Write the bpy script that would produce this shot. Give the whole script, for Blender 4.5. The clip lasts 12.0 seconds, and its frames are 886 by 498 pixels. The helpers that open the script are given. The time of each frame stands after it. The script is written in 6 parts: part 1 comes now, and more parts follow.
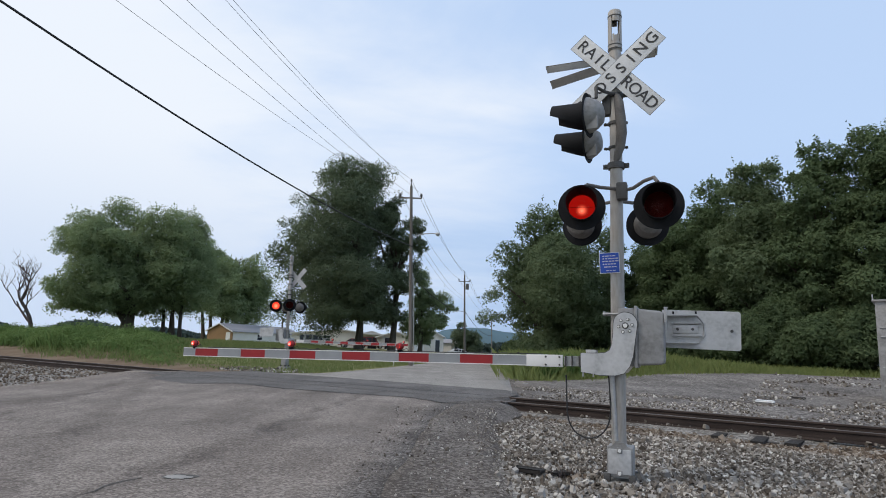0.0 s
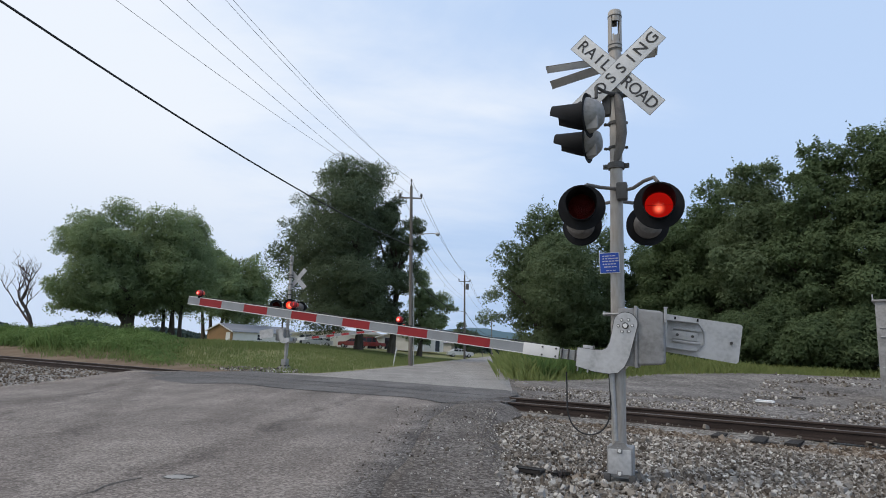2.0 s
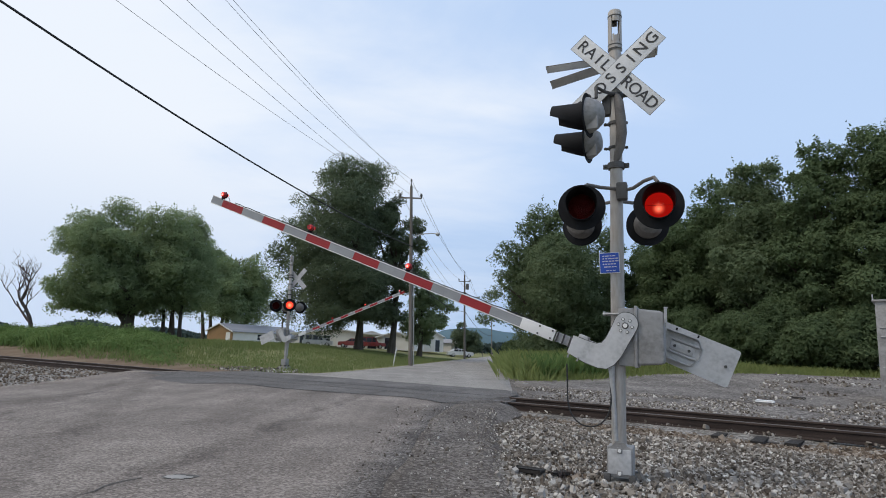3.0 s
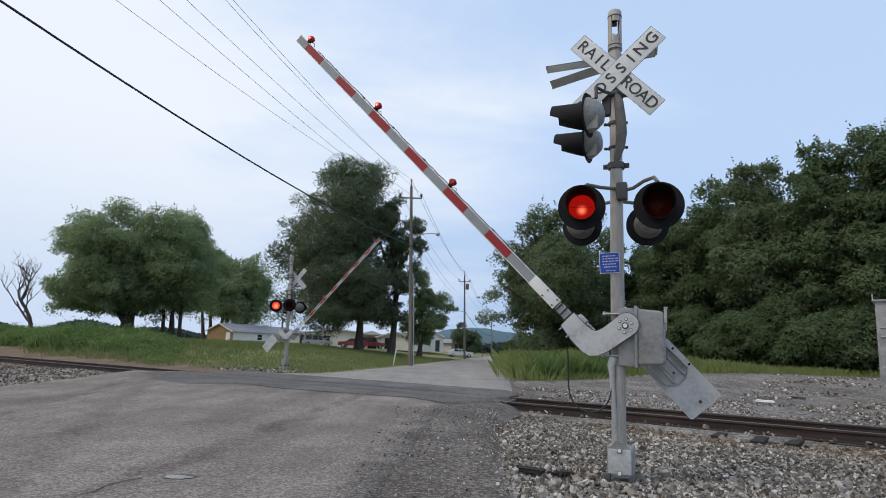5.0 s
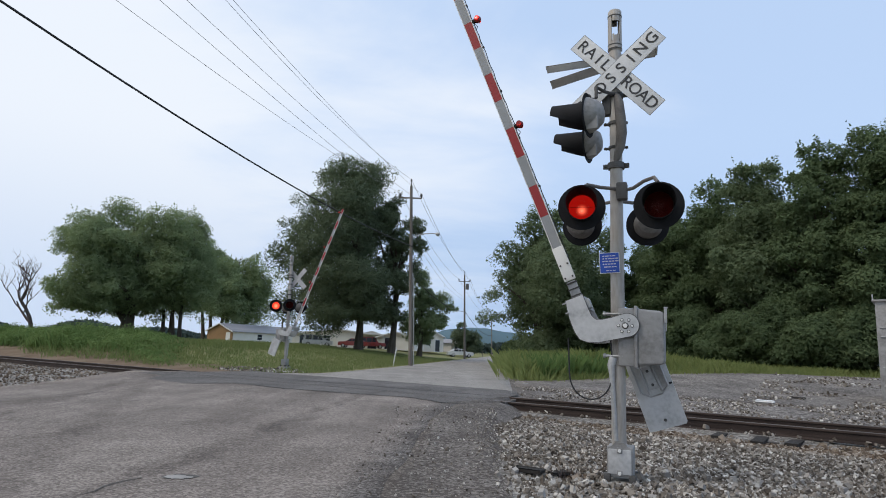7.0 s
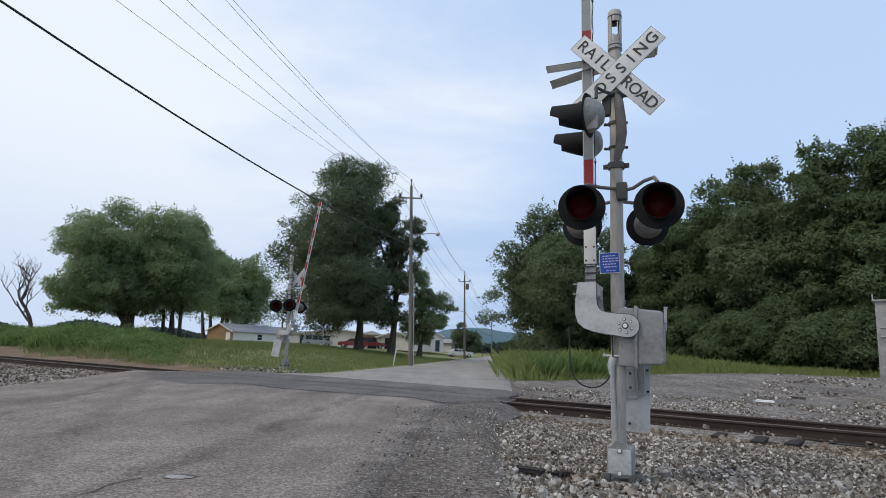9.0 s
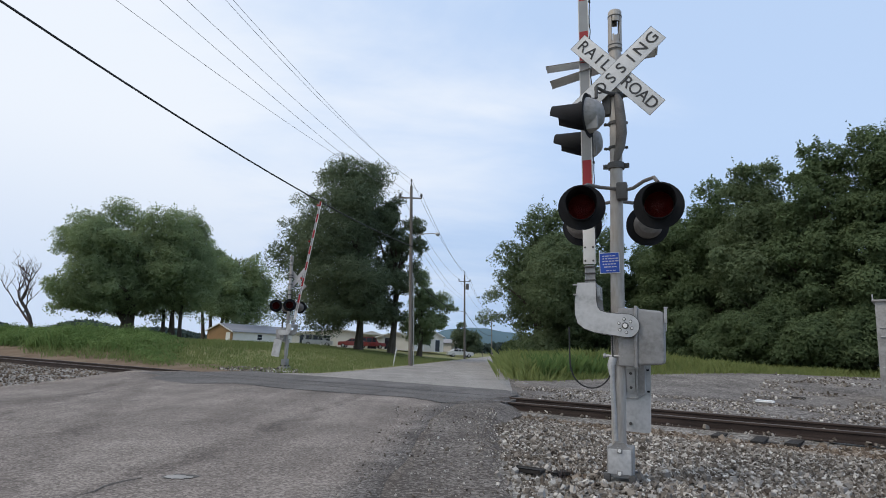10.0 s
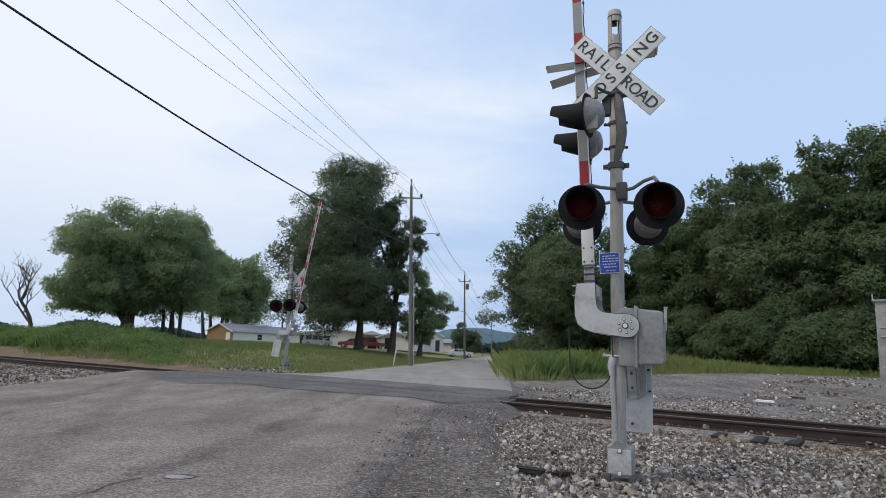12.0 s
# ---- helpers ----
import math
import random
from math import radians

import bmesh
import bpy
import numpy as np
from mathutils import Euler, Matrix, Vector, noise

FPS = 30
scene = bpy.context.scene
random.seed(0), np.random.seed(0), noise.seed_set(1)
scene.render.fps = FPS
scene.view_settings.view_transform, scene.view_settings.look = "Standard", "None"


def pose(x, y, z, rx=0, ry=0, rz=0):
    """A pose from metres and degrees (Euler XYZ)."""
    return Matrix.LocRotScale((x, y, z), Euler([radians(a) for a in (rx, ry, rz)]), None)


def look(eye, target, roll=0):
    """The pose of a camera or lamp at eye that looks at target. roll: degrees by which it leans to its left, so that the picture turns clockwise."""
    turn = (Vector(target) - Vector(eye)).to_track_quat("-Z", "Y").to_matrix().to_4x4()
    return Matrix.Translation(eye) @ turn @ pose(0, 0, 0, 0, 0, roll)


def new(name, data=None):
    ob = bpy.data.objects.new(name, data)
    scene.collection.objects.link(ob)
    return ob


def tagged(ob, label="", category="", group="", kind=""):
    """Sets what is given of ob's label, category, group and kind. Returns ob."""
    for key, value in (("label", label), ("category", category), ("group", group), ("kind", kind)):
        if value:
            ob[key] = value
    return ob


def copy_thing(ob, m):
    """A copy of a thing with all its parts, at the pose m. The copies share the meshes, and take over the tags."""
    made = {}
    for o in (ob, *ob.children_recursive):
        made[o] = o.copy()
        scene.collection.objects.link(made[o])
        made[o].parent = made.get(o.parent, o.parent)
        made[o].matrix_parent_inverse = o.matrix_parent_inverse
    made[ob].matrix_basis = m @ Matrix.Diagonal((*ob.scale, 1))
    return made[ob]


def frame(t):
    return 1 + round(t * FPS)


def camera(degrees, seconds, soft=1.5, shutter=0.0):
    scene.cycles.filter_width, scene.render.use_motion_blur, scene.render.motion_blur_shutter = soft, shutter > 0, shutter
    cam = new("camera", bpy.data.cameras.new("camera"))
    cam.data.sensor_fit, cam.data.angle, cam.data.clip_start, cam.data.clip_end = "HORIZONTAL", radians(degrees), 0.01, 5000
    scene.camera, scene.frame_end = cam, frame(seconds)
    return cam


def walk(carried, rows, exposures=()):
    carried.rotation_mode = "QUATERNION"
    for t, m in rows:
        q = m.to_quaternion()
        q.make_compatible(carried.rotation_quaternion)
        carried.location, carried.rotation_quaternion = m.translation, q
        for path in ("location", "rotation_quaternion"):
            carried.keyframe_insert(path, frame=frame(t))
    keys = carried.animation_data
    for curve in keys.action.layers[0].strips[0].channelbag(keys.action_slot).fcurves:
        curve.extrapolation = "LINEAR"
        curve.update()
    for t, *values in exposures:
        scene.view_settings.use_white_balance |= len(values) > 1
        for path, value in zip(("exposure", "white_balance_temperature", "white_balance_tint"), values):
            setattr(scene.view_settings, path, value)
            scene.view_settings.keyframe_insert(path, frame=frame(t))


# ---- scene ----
cam = camera(72.26, 12.0, soft=0.95)
EYE = Vector((0, 0, 1.35))
VIEW = look(EYE, EYE + Vector((0, math.cos(0.1642), math.sin(0.1642))), 2.12)
walk(cam, [(0.0, VIEW), (12.0, VIEW)], exposures=[(0.0, 0.0), (12.0, 0.0)])

# ---- sky and sun ----
SUN_EL, SUN_AZ = radians(52), radians(-112)
world = bpy.data.worlds.new("sky")
scene.world = world
world.use_nodes = True
wn, wl = world.node_tree.nodes, world.node_tree.links
wn.clear()


def sky_math(op, a, b=None, clamp=False):
    n = wn.new("ShaderNodeMath")
    n.operation, n.use_clamp = op, clamp
    for i, v in enumerate((a, b)):
        if v is None:
            continue
        if isinstance(v, (int, float)):
            n.inputs[i].default_value = v
        else:
            wl.new(v, n.inputs[i])
    return n.outputs[0]


def build_sky():
    sky = wn.new("ShaderNodeTexSky")
    sky.sky_type, sky.sun_disc = "NISHITA", False
    sky.sun_elevation, sky.sun_rotation = SUN_EL, SUN_AZ
    sky.air_density, sky.dust_density, sky.ozone_density = 1.0, 1.2, 1.6
    tc = wn.new("ShaderNodeTexCoord")
    sep = wn.new("ShaderNodeSeparateXYZ")
    wl.new(tc.outputs["Generated"], sep.inputs[0])
    # flat cloud deck: direction divided by its height
    h = sky_math("ADD", sky_math("MAXIMUM", sep.outputs[2], 0.0), 0.22)
    cx, cy = sky_math("DIVIDE", sep.outputs[0], h), sky_math("DIVIDE", sep.outputs[1], h)
    comb = wn.new("ShaderNodeCombineXYZ")
    wl.new(cx, comb.inputs[0]), wl.new(cy, comb.inputs[1])
    n1 = wn.new("ShaderNodeTexNoise")
    n1.inputs["Scale"].default_value, n1.inputs["Detail"].default_value, n1.inputs["Roughness"].default_value = 1.15, 6, 0.55
    n1.inputs["Distortion"].default_value = 0.35
    mp = wn.new("ShaderNodeMapping")
    mp.inputs["Location"].default_value = (3.1, 0.45, 0.0)
    mp.inputs["Rotation"].default_value = (0, 0, radians(-20))
    mp.inputs["Scale"].default_value = (0.8, 1.5, 1)
    wl.new(comb.outputs[0], mp.inputs[0]), wl.new(mp.outputs[0], n1.inputs["Vector"])
    # the deck thins out towards the east
    cover = sky_math("MULTIPLY_ADD", sep.outputs[0], -0.62)
    wn[-1].inputs[2].default_value = 0.055
    ramp = wn.new("ShaderNodeMapRange")
    ramp.interpolation_type = "SMOOTHSTEP"
    ramp.inputs[1].default_value, ramp.inputs[2].default_value = 0.26, 0.72
    ramp.inputs[3].default_value, ramp.inputs[4].default_value = 0.0, 1.0
    wl.new(sky_math("ADD", sky_math("MULTIPLY", n1.outputs["Fac"], 0.85), cover), ramp.inputs[0])
    shade = wn.new("ShaderNodeMix")
    shade.data_type = "RGBA"
    shade.inputs["A"].default_value, shade.inputs["B"].default_value = (6.0, 7.8, 10.8, 1), (8.5, 9.1, 10.0, 1)
    wl.new(ramp.outputs[0], shade.inputs["Factor"])
    # paler blue haze low down
    haze = wn.new("ShaderNodeMapRange")
    haze.interpolation_type = "SMOOTHSTEP"
    haze.inputs[1].default_value, haze.inputs[2].default_value = 0.0, 0.34
    haze.inputs[3].default_value, haze.inputs[4].default_value = 0.92, 0.0
    wl.new(sep.outputs[2], haze.inputs[0])
    low = wn.new("ShaderNodeMix")
    low.data_type = "RGBA"
    low.inputs["B"].default_value = (3.8, 5.45, 8.3, 1)
    thin = sky_math("MULTIPLY", haze.outputs[0], sky_math("SUBTRACT", 1.0, sky_math("MULTIPLY", ramp.outputs[0], 0.45)))
    wl.new(thin, low.inputs["Factor"]), wl.new(shade.outputs["Result"], low.inputs["A"])
    base = wn.new("ShaderNodeMix")
    base.data_type = "RGBA"
    fac = sky_math("MULTIPLY_ADD", ramp.outputs[0], 0.2)
    wn[-1].inputs[2].default_value = 0.8
    wl.new(fac, base.inputs["Factor"])
    wl.new(sky.outputs[0], base.inputs["A"]), wl.new(low.outputs["Result"], base.inputs["B"])
    bg, out = wn.new("ShaderNodeBackground"), wn.new("ShaderNodeOutputWorld")
    bg.inputs["Strength"].default_value = 0.1
    wl.new(base.outputs["Result"], bg.inputs["Color"]), wl.new(bg.outputs[0], out.inputs["Surface"])


build_sky()
sun = new("sun", bpy.data.lights.new("sun", "SUN"))
sun.data.energy, sun.data.angle, sun.data.color = 1.15, radians(22), (1.0, 0.88, 0.74)
sun.matrix_world = look((0, 0, 60), Vector((0, 0, 60)) - Vector((math.sin(SUN_AZ) * math.cos(SUN_EL), math.cos(SUN_AZ) * math.cos(SUN_EL), math.sin(SUN_EL))))


# ---- materials ----
def material(name, colors, scale=8.0, rough=0.8, metal=0.0, bump=0.0, bump_scale=60.0, island=0.0, obj=0.0, fine=0.35, spec=0.5, stretch=(1, 1, 1), translucent=0.0, coat=0.0):
    """Two scales of noise over a ramp of colours, with fine bump; optional change from piece to piece."""
    m = bpy.data.materials.new(name)
    m.use_nodes = True
    n, l = m.node_tree.nodes, m.node_tree.links
    b = n["Principled BSDF"]
    b.inputs["Roughness"].default_value, b.inputs["Metallic"].default_value = rough, metal
    b.inputs["Specular IOR Level"].default_value = spec
    b.inputs["Coat Weight"].default_value = coat
    tc, mp = n.new("ShaderNodeTexCoord"), n.new("ShaderNodeMapping")
    mp.inputs["Scale"].default_value = stretch
    l.new(tc.outputs["Object"], mp.inputs[0])
    big, small = n.new("ShaderNodeTexNoise"), n.new("ShaderNodeTexNoise")
    big.inputs["Scale"].default_value, big.inputs["Detail"].default_value = scale, 5
    small.inputs["Scale"].default_value, small.inputs["Detail"].default_value = bump_scale, 3
    l.new(mp.outputs[0], big.inputs["Vector"]), l.new(mp.outputs[0], small.inputs["Vector"])
    mix = n.new("ShaderNodeMix")
    mix.inputs["Factor"].default_value = fine
    l.new(big.outputs["Fac"], mix.inputs["A"]), l.new(small.outputs["Fac"], mix.inputs["B"])
    value = mix.outputs["Result"]
    for amount, node, socket in ((island, "ShaderNodeNewGeometry", "Random Per Island"), (obj, "ShaderNodeObjectInfo", "Random")):
        if amount:
            src, mx = n.new(node), n.new("ShaderNodeMix")
            mx.inputs["Factor"].default_value = amount
            l.new(value, mx.inputs["A"]), l.new(src.outputs[socket], mx.inputs["B"])
            value = mx.outputs["Result"]
    ramp = n.new("ShaderNodeValToRGB")
    lo, hi = (0.02, 0.98) if island or obj else (0.3, 0.7)
    els = ramp.color_ramp.elements
    while len(els) < len(colors):
        els.new(0.5)
    for i, c in enumerate(colors):
        els[i].position, els[i].color = lo + (hi - lo) * i / max(1, len(colors) - 1), (*c, 1)
    l.new(value, ramp.inputs[0]), l.new(ramp.outputs[0], b.inputs["Base Color"])
    if bump:
        bp = n.new("ShaderNodeBump")
        bp.inputs["Strength"].default_value, bp.inputs["Distance"].default_value = bump, 0.02
        l.new(small.outputs["Fac"], bp.inputs["Height"]), l.new(bp.outputs[0], b.inputs["Normal"])
    if translucent:
        tr, ad = n.new("ShaderNodeBsdfTranslucent"), n.new("ShaderNodeMixShader")
        ad.inputs[0].default_value = translucent
        l.new(ramp.outputs[0], tr.inputs["Color"])
        l.new(b.outputs[0], ad.inputs[1]), l.new(tr.outputs[0], ad.inputs[2])
        l.new(ad.outputs[0], n["Material Output"].inputs["Surface"])
    return m


def glowing(name, color, strength, core, core_strength, reach=0.16):
    """A lit reflector: red with a hotter middle (the lamp's own axis is the object's y)."""
    m = bpy.data.materials.new(name)
    m.use_nodes = True
    n, l = m.node_tree.nodes, m.node_tree.links
    n.remove(n["Principled BSDF"])
    tc, ln, mr, mix, em = (n.new("ShaderNode" + k) for k in ("TexCoord", "VectorMath", "MapRange", "Mix", "Emission"))
    ln.operation = "LENGTH"
    flat = n.new("ShaderNodeVectorMath")
    flat.operation = "MULTIPLY"
    flat.inputs[1].default_value = (1, 0, 1)
    l.new(tc.outputs["Object"], flat.inputs[0]), l.new(flat.outputs[0], ln.inputs[0])
    mr.inputs[1].default_value, mr.inputs[2].default_value = 0.0, reach
    mr.inputs[3].default_value, mr.inputs[4].default_value = 1.0, 0.0
    l.new(ln.outputs["Value"], mr.inputs[0])
    pw = n.new("ShaderNodeMath")
    pw.operation = "POWER"
    pw.inputs[1].default_value = 2.2
    l.new(mr.outputs[0], pw.inputs[0])
    mix.data_type = "RGBA"
    mix.inputs["A"].default_value = (*[c * strength for c in color], 1)
    mix.inputs["B"].default_value = (*[c * core_strength for c in core], 1)
    l.new(pw.outputs[0], mix.inputs["Factor"]), l.new(mix.outputs["Result"], em.inputs[0])
    l.new(em.outputs[0], n["Material Output"].inputs["Surface"])
    return m


def red_glass():
    m = bpy.data.materials.new("red_lens_glass")
    m.use_nodes = True
    n, l = m.node_tree.nodes, m.node_tree.links
    n.remove(n["Principled BSDF"])
    t, g, mx = n.new("ShaderNodeBsdfTransparent"), n.new("ShaderNodeBsdfGlossy"), n.new("ShaderNodeMixShader")
    t.inputs[0].default_value = (0.95, 0.55, 0.5, 1)
    g.inputs["Roughness"].default_value = 0.25
    mx.inputs[0].default_value = 0.008
    l.new(t.outputs[0], mx.inputs[1]), l.new(g.outputs[0], mx.inputs[2])
    l.new(mx.outputs[0], n["Material Output"].inputs["Surface"])
    return m


def pavement_material(name, dark, mid, light, rough=0.92, grain=42.0, stains=(), verge=None):
    """Worn asphalt: pale aggregate showing in a darker binder, stained in broad drifts and streaks along the road."""
    m = bpy.data.materials.new(name)
    m.use_nodes = True
    n, l = m.node_tree.nodes, m.node_tree.links
    b = n["Principled BSDF"]
    b.inputs["Roughness"].default_value, b.inputs["Specular IOR Level"].default_value = rough, 0.25
    tc = n.new("ShaderNodeTexCoord")

    def noise_at(scale, detail, stretch=(1, 1, 1), rough_=0.6):
        mp, nz = n.new("ShaderNodeMapping"), n.new("ShaderNodeTexNoise")
        mp.inputs["Scale"].default_value = stretch
        nz.inputs["Scale"].default_value, nz.inputs["Detail"].default_value, nz.inputs["Roughness"].default_value = scale, detail, rough_
        l.new(tc.outputs["Object"], mp.inputs[0]), l.new(mp.outputs[0], nz.inputs["Vector"])
        return nz.outputs["Fac"]

    def add(a, wa, c, wc):
        p, q = n.new("ShaderNodeMath"), n.new("ShaderNodeMath")
        p.operation, q.operation = "MULTIPLY", "MULTIPLY_ADD"
        l.new(a, p.inputs[0])
        p.inputs[1].default_value = wa
        l.new(c, q.inputs[0])
        q.inputs[1].default_value = wc
        l.new(p.outputs[0], q.inputs[2])
        return q.outputs[0]
    grains = noise_at(grain, 4, rough_=0.75)
    vor = n.new("ShaderNodeTexVoronoi")
    vor.inputs["Scale"].default_value = grain * 1.1
    l.new(tc.outputs["Object"], vor.inputs["Vector"])
    sep = n.new("ShaderNodeSeparateColor")
    l.new(vor.outputs["Color"], sep.inputs[0])
    speck = add(grains, 0.55, sep.outputs[0], 0.32)
    broad = add(noise_at(0.45, 6), 0.5, noise_at(1.1, 4, (1.0, 0.12, 1)), 0.35)
    v = add(speck, 0.75, broad, 0.75)
    xyz = n.new("ShaderNodeSeparateXYZ")
    l.new(tc.outputs["Object"], xyz.inputs[0])

    def calc(op, a, c, e=None):
        p = n.new("ShaderNodeMath")
        p.operation = op
        for i, q in enumerate((a, c, e)):
            if q is None:
                continue
            if isinstance(q, (int, float)):
                p.inputs[i].default_value = q
            else:
                l.new(q, p.inputs[i])
        return p.outputs[0]

    def off_line(x0, y0, slope, wander, at):
        """Distance in x from a line that runs with the road, made to wander."""
        d = calc("SUBTRACT", xyz.outputs[0], calc("MULTIPLY_ADD", xyz.outputs[1], slope, x0 - slope * y0))
        return calc("MULTIPLY_ADD", calc("SUBTRACT", noise_at(at, 5), 0.5), wander, d)

    def smooth(value, lo, hi):
        mr = n.new("ShaderNodeMapRange")
        mr.interpolation_type = "SMOOTHSTEP"
        mr.inputs[1].default_value, mr.inputs[2].default_value = lo, hi
        l.new(value, mr.inputs[0])
        return mr.outputs[0]

    for x0, y0, slope, half, depth in stains:
        mask = calc("SUBTRACT", 1.0, smooth(calc("ABSOLUTE", off_line(x0, y0, slope, 0.8, 1.3), 0.0), half * 0.15, half))
        v = calc("SUBTRACT", v, calc("MULTIPLY", calc("MULTIPLY", mask, smooth(noise_at(0.9, 3), 0.40, 0.56)), depth))
    ramp = n.new("ShaderNodeValToRGB")
    els = ramp.color_ramp.elements
    els.new(0.5)
    for e, p, c in zip(els, (0.42, 0.62, 0.84), (dark, mid, light)):
        e.position, e.color = p, (*c, 1)
    l.new(v, ramp.inputs[0]), l.new(ramp.outputs[0], b.inputs["Base Color"])
    if verge:
        # the surface breaks up into dark binder and grit past a wandering line
        x0, y0, slope, width, colours = verge
        second, mix = n.new("ShaderNodeValToRGB"), n.new("ShaderNodeMix")
        second.color_ramp.elements.new(0.5)
        for e, p, c in zip(second.color_ramp.elements, (0.42, 0.62, 0.84), colours):
            e.position, e.color = p, (*c, 1)
        mix.data_type = "RGBA"
        l.new(v, second.inputs[0])
        l.new(smooth(off_line(x0, y0, slope, 1.1, 1.7), -width, width), mix.inputs["Factor"])
        l.new(ramp.outputs[0], mix.inputs["A"]), l.new(second.outputs[0], mix.inputs["B"])
        l.new(mix.outputs["Result"], b.inputs["Base Color"])
    bp = n.new("ShaderNodeBump")
    bp.inputs["Strength"].default_value, bp.inputs["Distance"].default_value = 0.8, 0.012
    l.new(speck, bp.inputs["Height"]), l.new(bp.outputs[0], b.inputs["Normal"])
    return m


GRIT = ((0.036, 0.030, 0.026), (0.086, 0.073, 0.064), (0.29, 0.265, 0.24))
ASPHALT = pavement_material("asphalt", (0.064, 0.053, 0.046), (0.172, 0.147, 0.130), (0.38, 0.334, 0.296), stains=((-2.78, 7.5, 0.095, 0.30, 0.11), (-5.1, 9.0, -0.37, 0.34, 0.07), (-7.4, 11.0, -0.25, 0.3, 0.06)), verge=(-0.62, 8.0, 0.085, 0.32, GRIT))
PATCH = pavement_material("dark_asphalt_patch", (0.052, 0.048, 0.046), (0.112, 0.104, 0.099), (0.22, 0.207, 0.196))
APRON = pavement_material("gravelly_apron", *GRIT, grain=30.0)
TAR = material("tar_crack", [(0.06, 0.056, 0.052), (0.11, 0.104, 0.098)], 9, 0.9, bump=0.3)
FLANGE = material("black_flangeway_rubber", [(0.008, 0.008, 0.008), (0.02, 0.019, 0.018)], 9, 0.9)
PALE_ROAD = pavement_material("pale_old_asphalt", (0.13, 0.12, 0.108), (0.255, 0.236, 0.216), (0.41, 0.385, 0.355))
WIRE = material("weathered_bare_wire", [(0.10, 0.10, 0.105), (0.18, 0.18, 0.185)], 3, 0.6, metal=0.3)
CONCRETE = material("pale_patch", [(0.24, 0.23, 0.215), (0.36, 0.345, 0.325)], 9, 0.9, bump=0.4)
GROUND = material("grassy_soil", [(0.12, 0.135, 0.055), (0.19, 0.195, 0.085), (0.29, 0.235, 0.14)], 0.35, 0.95, bump=0.8, bump_scale=14, fine=0.4, spec=0.1)
DIRT = material("bare_dirt", [(0.10, 0.072, 0.048), (0.17, 0.122, 0.084), (0.22, 0.175, 0.125)], 0.7, 0.95, bump=0.8, bump_scale=20, spec=0.1)
BALLAST = pavement_material("ballast_bed", (0.05, 0.045, 0.04), (0.16, 0.148, 0.133), (0.42, 0.40, 0.37), grain=18.0)
DRIVE = pavement_material("gravel_drive", (0.05, 0.044, 0.040), (0.120, 0.108, 0.099), (0.37, 0.34, 0.31), grain=14.0)
STONE = material("limestone_ballast", [(0.050, 0.039, 0.030), (0.112, 0.094, 0.077), (0.205, 0.180, 0.152), (0.35, 0.318, 0.28), (0.80, 0.77, 0.715)], 5, 0.9, bump=0.4, bump_scale=50, island=0.8, spec=0.25)
STONE_RUST = material("rust_stained_ballast", [(0.05, 0.035, 0.025), (0.11, 0.08, 0.058), (0.18, 0.14, 0.105), (0.27, 0.225, 0.18), (0.52, 0.47, 0.41)], 5, 0.9, bump=0.4, bump_scale=50, island=0.78, spec=0.2)
STONE_ONE = material("limestone_piece", [(0.09, 0.08, 0.07), (0.24, 0.22, 0.20), (0.36, 0.34, 0.315), (0.62, 0.60, 0.57)], 5, 0.9, bump=0.4, bump_scale=50, obj=0.72, spec=0.25)
RUST = material("rusty_rail_steel", [(0.020, 0.014, 0.012), (0.042, 0.029, 0.024), (0.075, 0.052, 0.042)], 3, 0.85, metal=0.2, bump=0.4, bump_scale=40, stretch=(0.4, 4, 4))
RAILTOP = material("worn_rail_head", [(0.06, 0.05, 0.047), (0.13, 0.115, 0.11)], 2, 0.5, metal=0.4, stretch=(0.3, 6, 6))
TIMBER = material("creosote_timber", [(0.010, 0.009, 0.008), (0.026, 0.022, 0.019), (0.05, 0.042, 0.034)], 4, 0.9, bump=0.6, bump_scale=30, stretch=(6, 1, 6), obj=0.3)
GALV = material("weathered_galvanised_steel", [(0.30, 0.30, 0.30), (0.42, 0.42, 0.42), (0.52, 0.52, 0.52)], 5, 0.55, metal=0.45, bump=0.15, bump_scale=30)
SILVER = material("aluminium_paint", [(0.33, 0.33, 0.33), (0.49, 0.49, 0.49), (0.57, 0.57, 0.57)], 4, 0.55, metal=0.25, bump=0.12, bump_scale=25)
GREYBOX = material("grey_cast_paint", [(0.17, 0.165, 0.16), (0.29, 0.285, 0.28), (0.35, 0.345, 0.34)], 3, 0.6, metal=0.2, bump=0.2, bump_scale=22)
MASTPAINT = material("dirty_mast_paint", [(0.19, 0.168, 0.145), (0.37, 0.345, 0.315), (0.50, 0.48, 0.455)], 3.5, 0.6, metal=0.2, bump=0.15, bump_scale=25, stretch=(1, 1, 0.25))
DARKSTEEL = material("dark_bracket_steel", [(0.05, 0.05, 0.05), (0.12, 0.115, 0.11)], 9, 0.6, metal=0.4, bump=0.2)
BLACK = material("black_lamp_paint", [(0.006, 0.0065, 0.008), (0.014, 0.0145, 0.017)], 8, 0.7, bump=0.1, spec=0.2)
HOUSING = material("grey_lamp_housing", [(0.085, 0.078, 0.072), (0.15, 0.138, 0.128), (0.20, 0.19, 0.178)], 7, 0.65, metal=0.2)
WHITE = material("white_sign_sheeting", [(0.50, 0.51, 0.51), (0.66, 0.66, 0.66), (0.72, 0.72, 0.71)], 5, 0.55, bump=0.05)
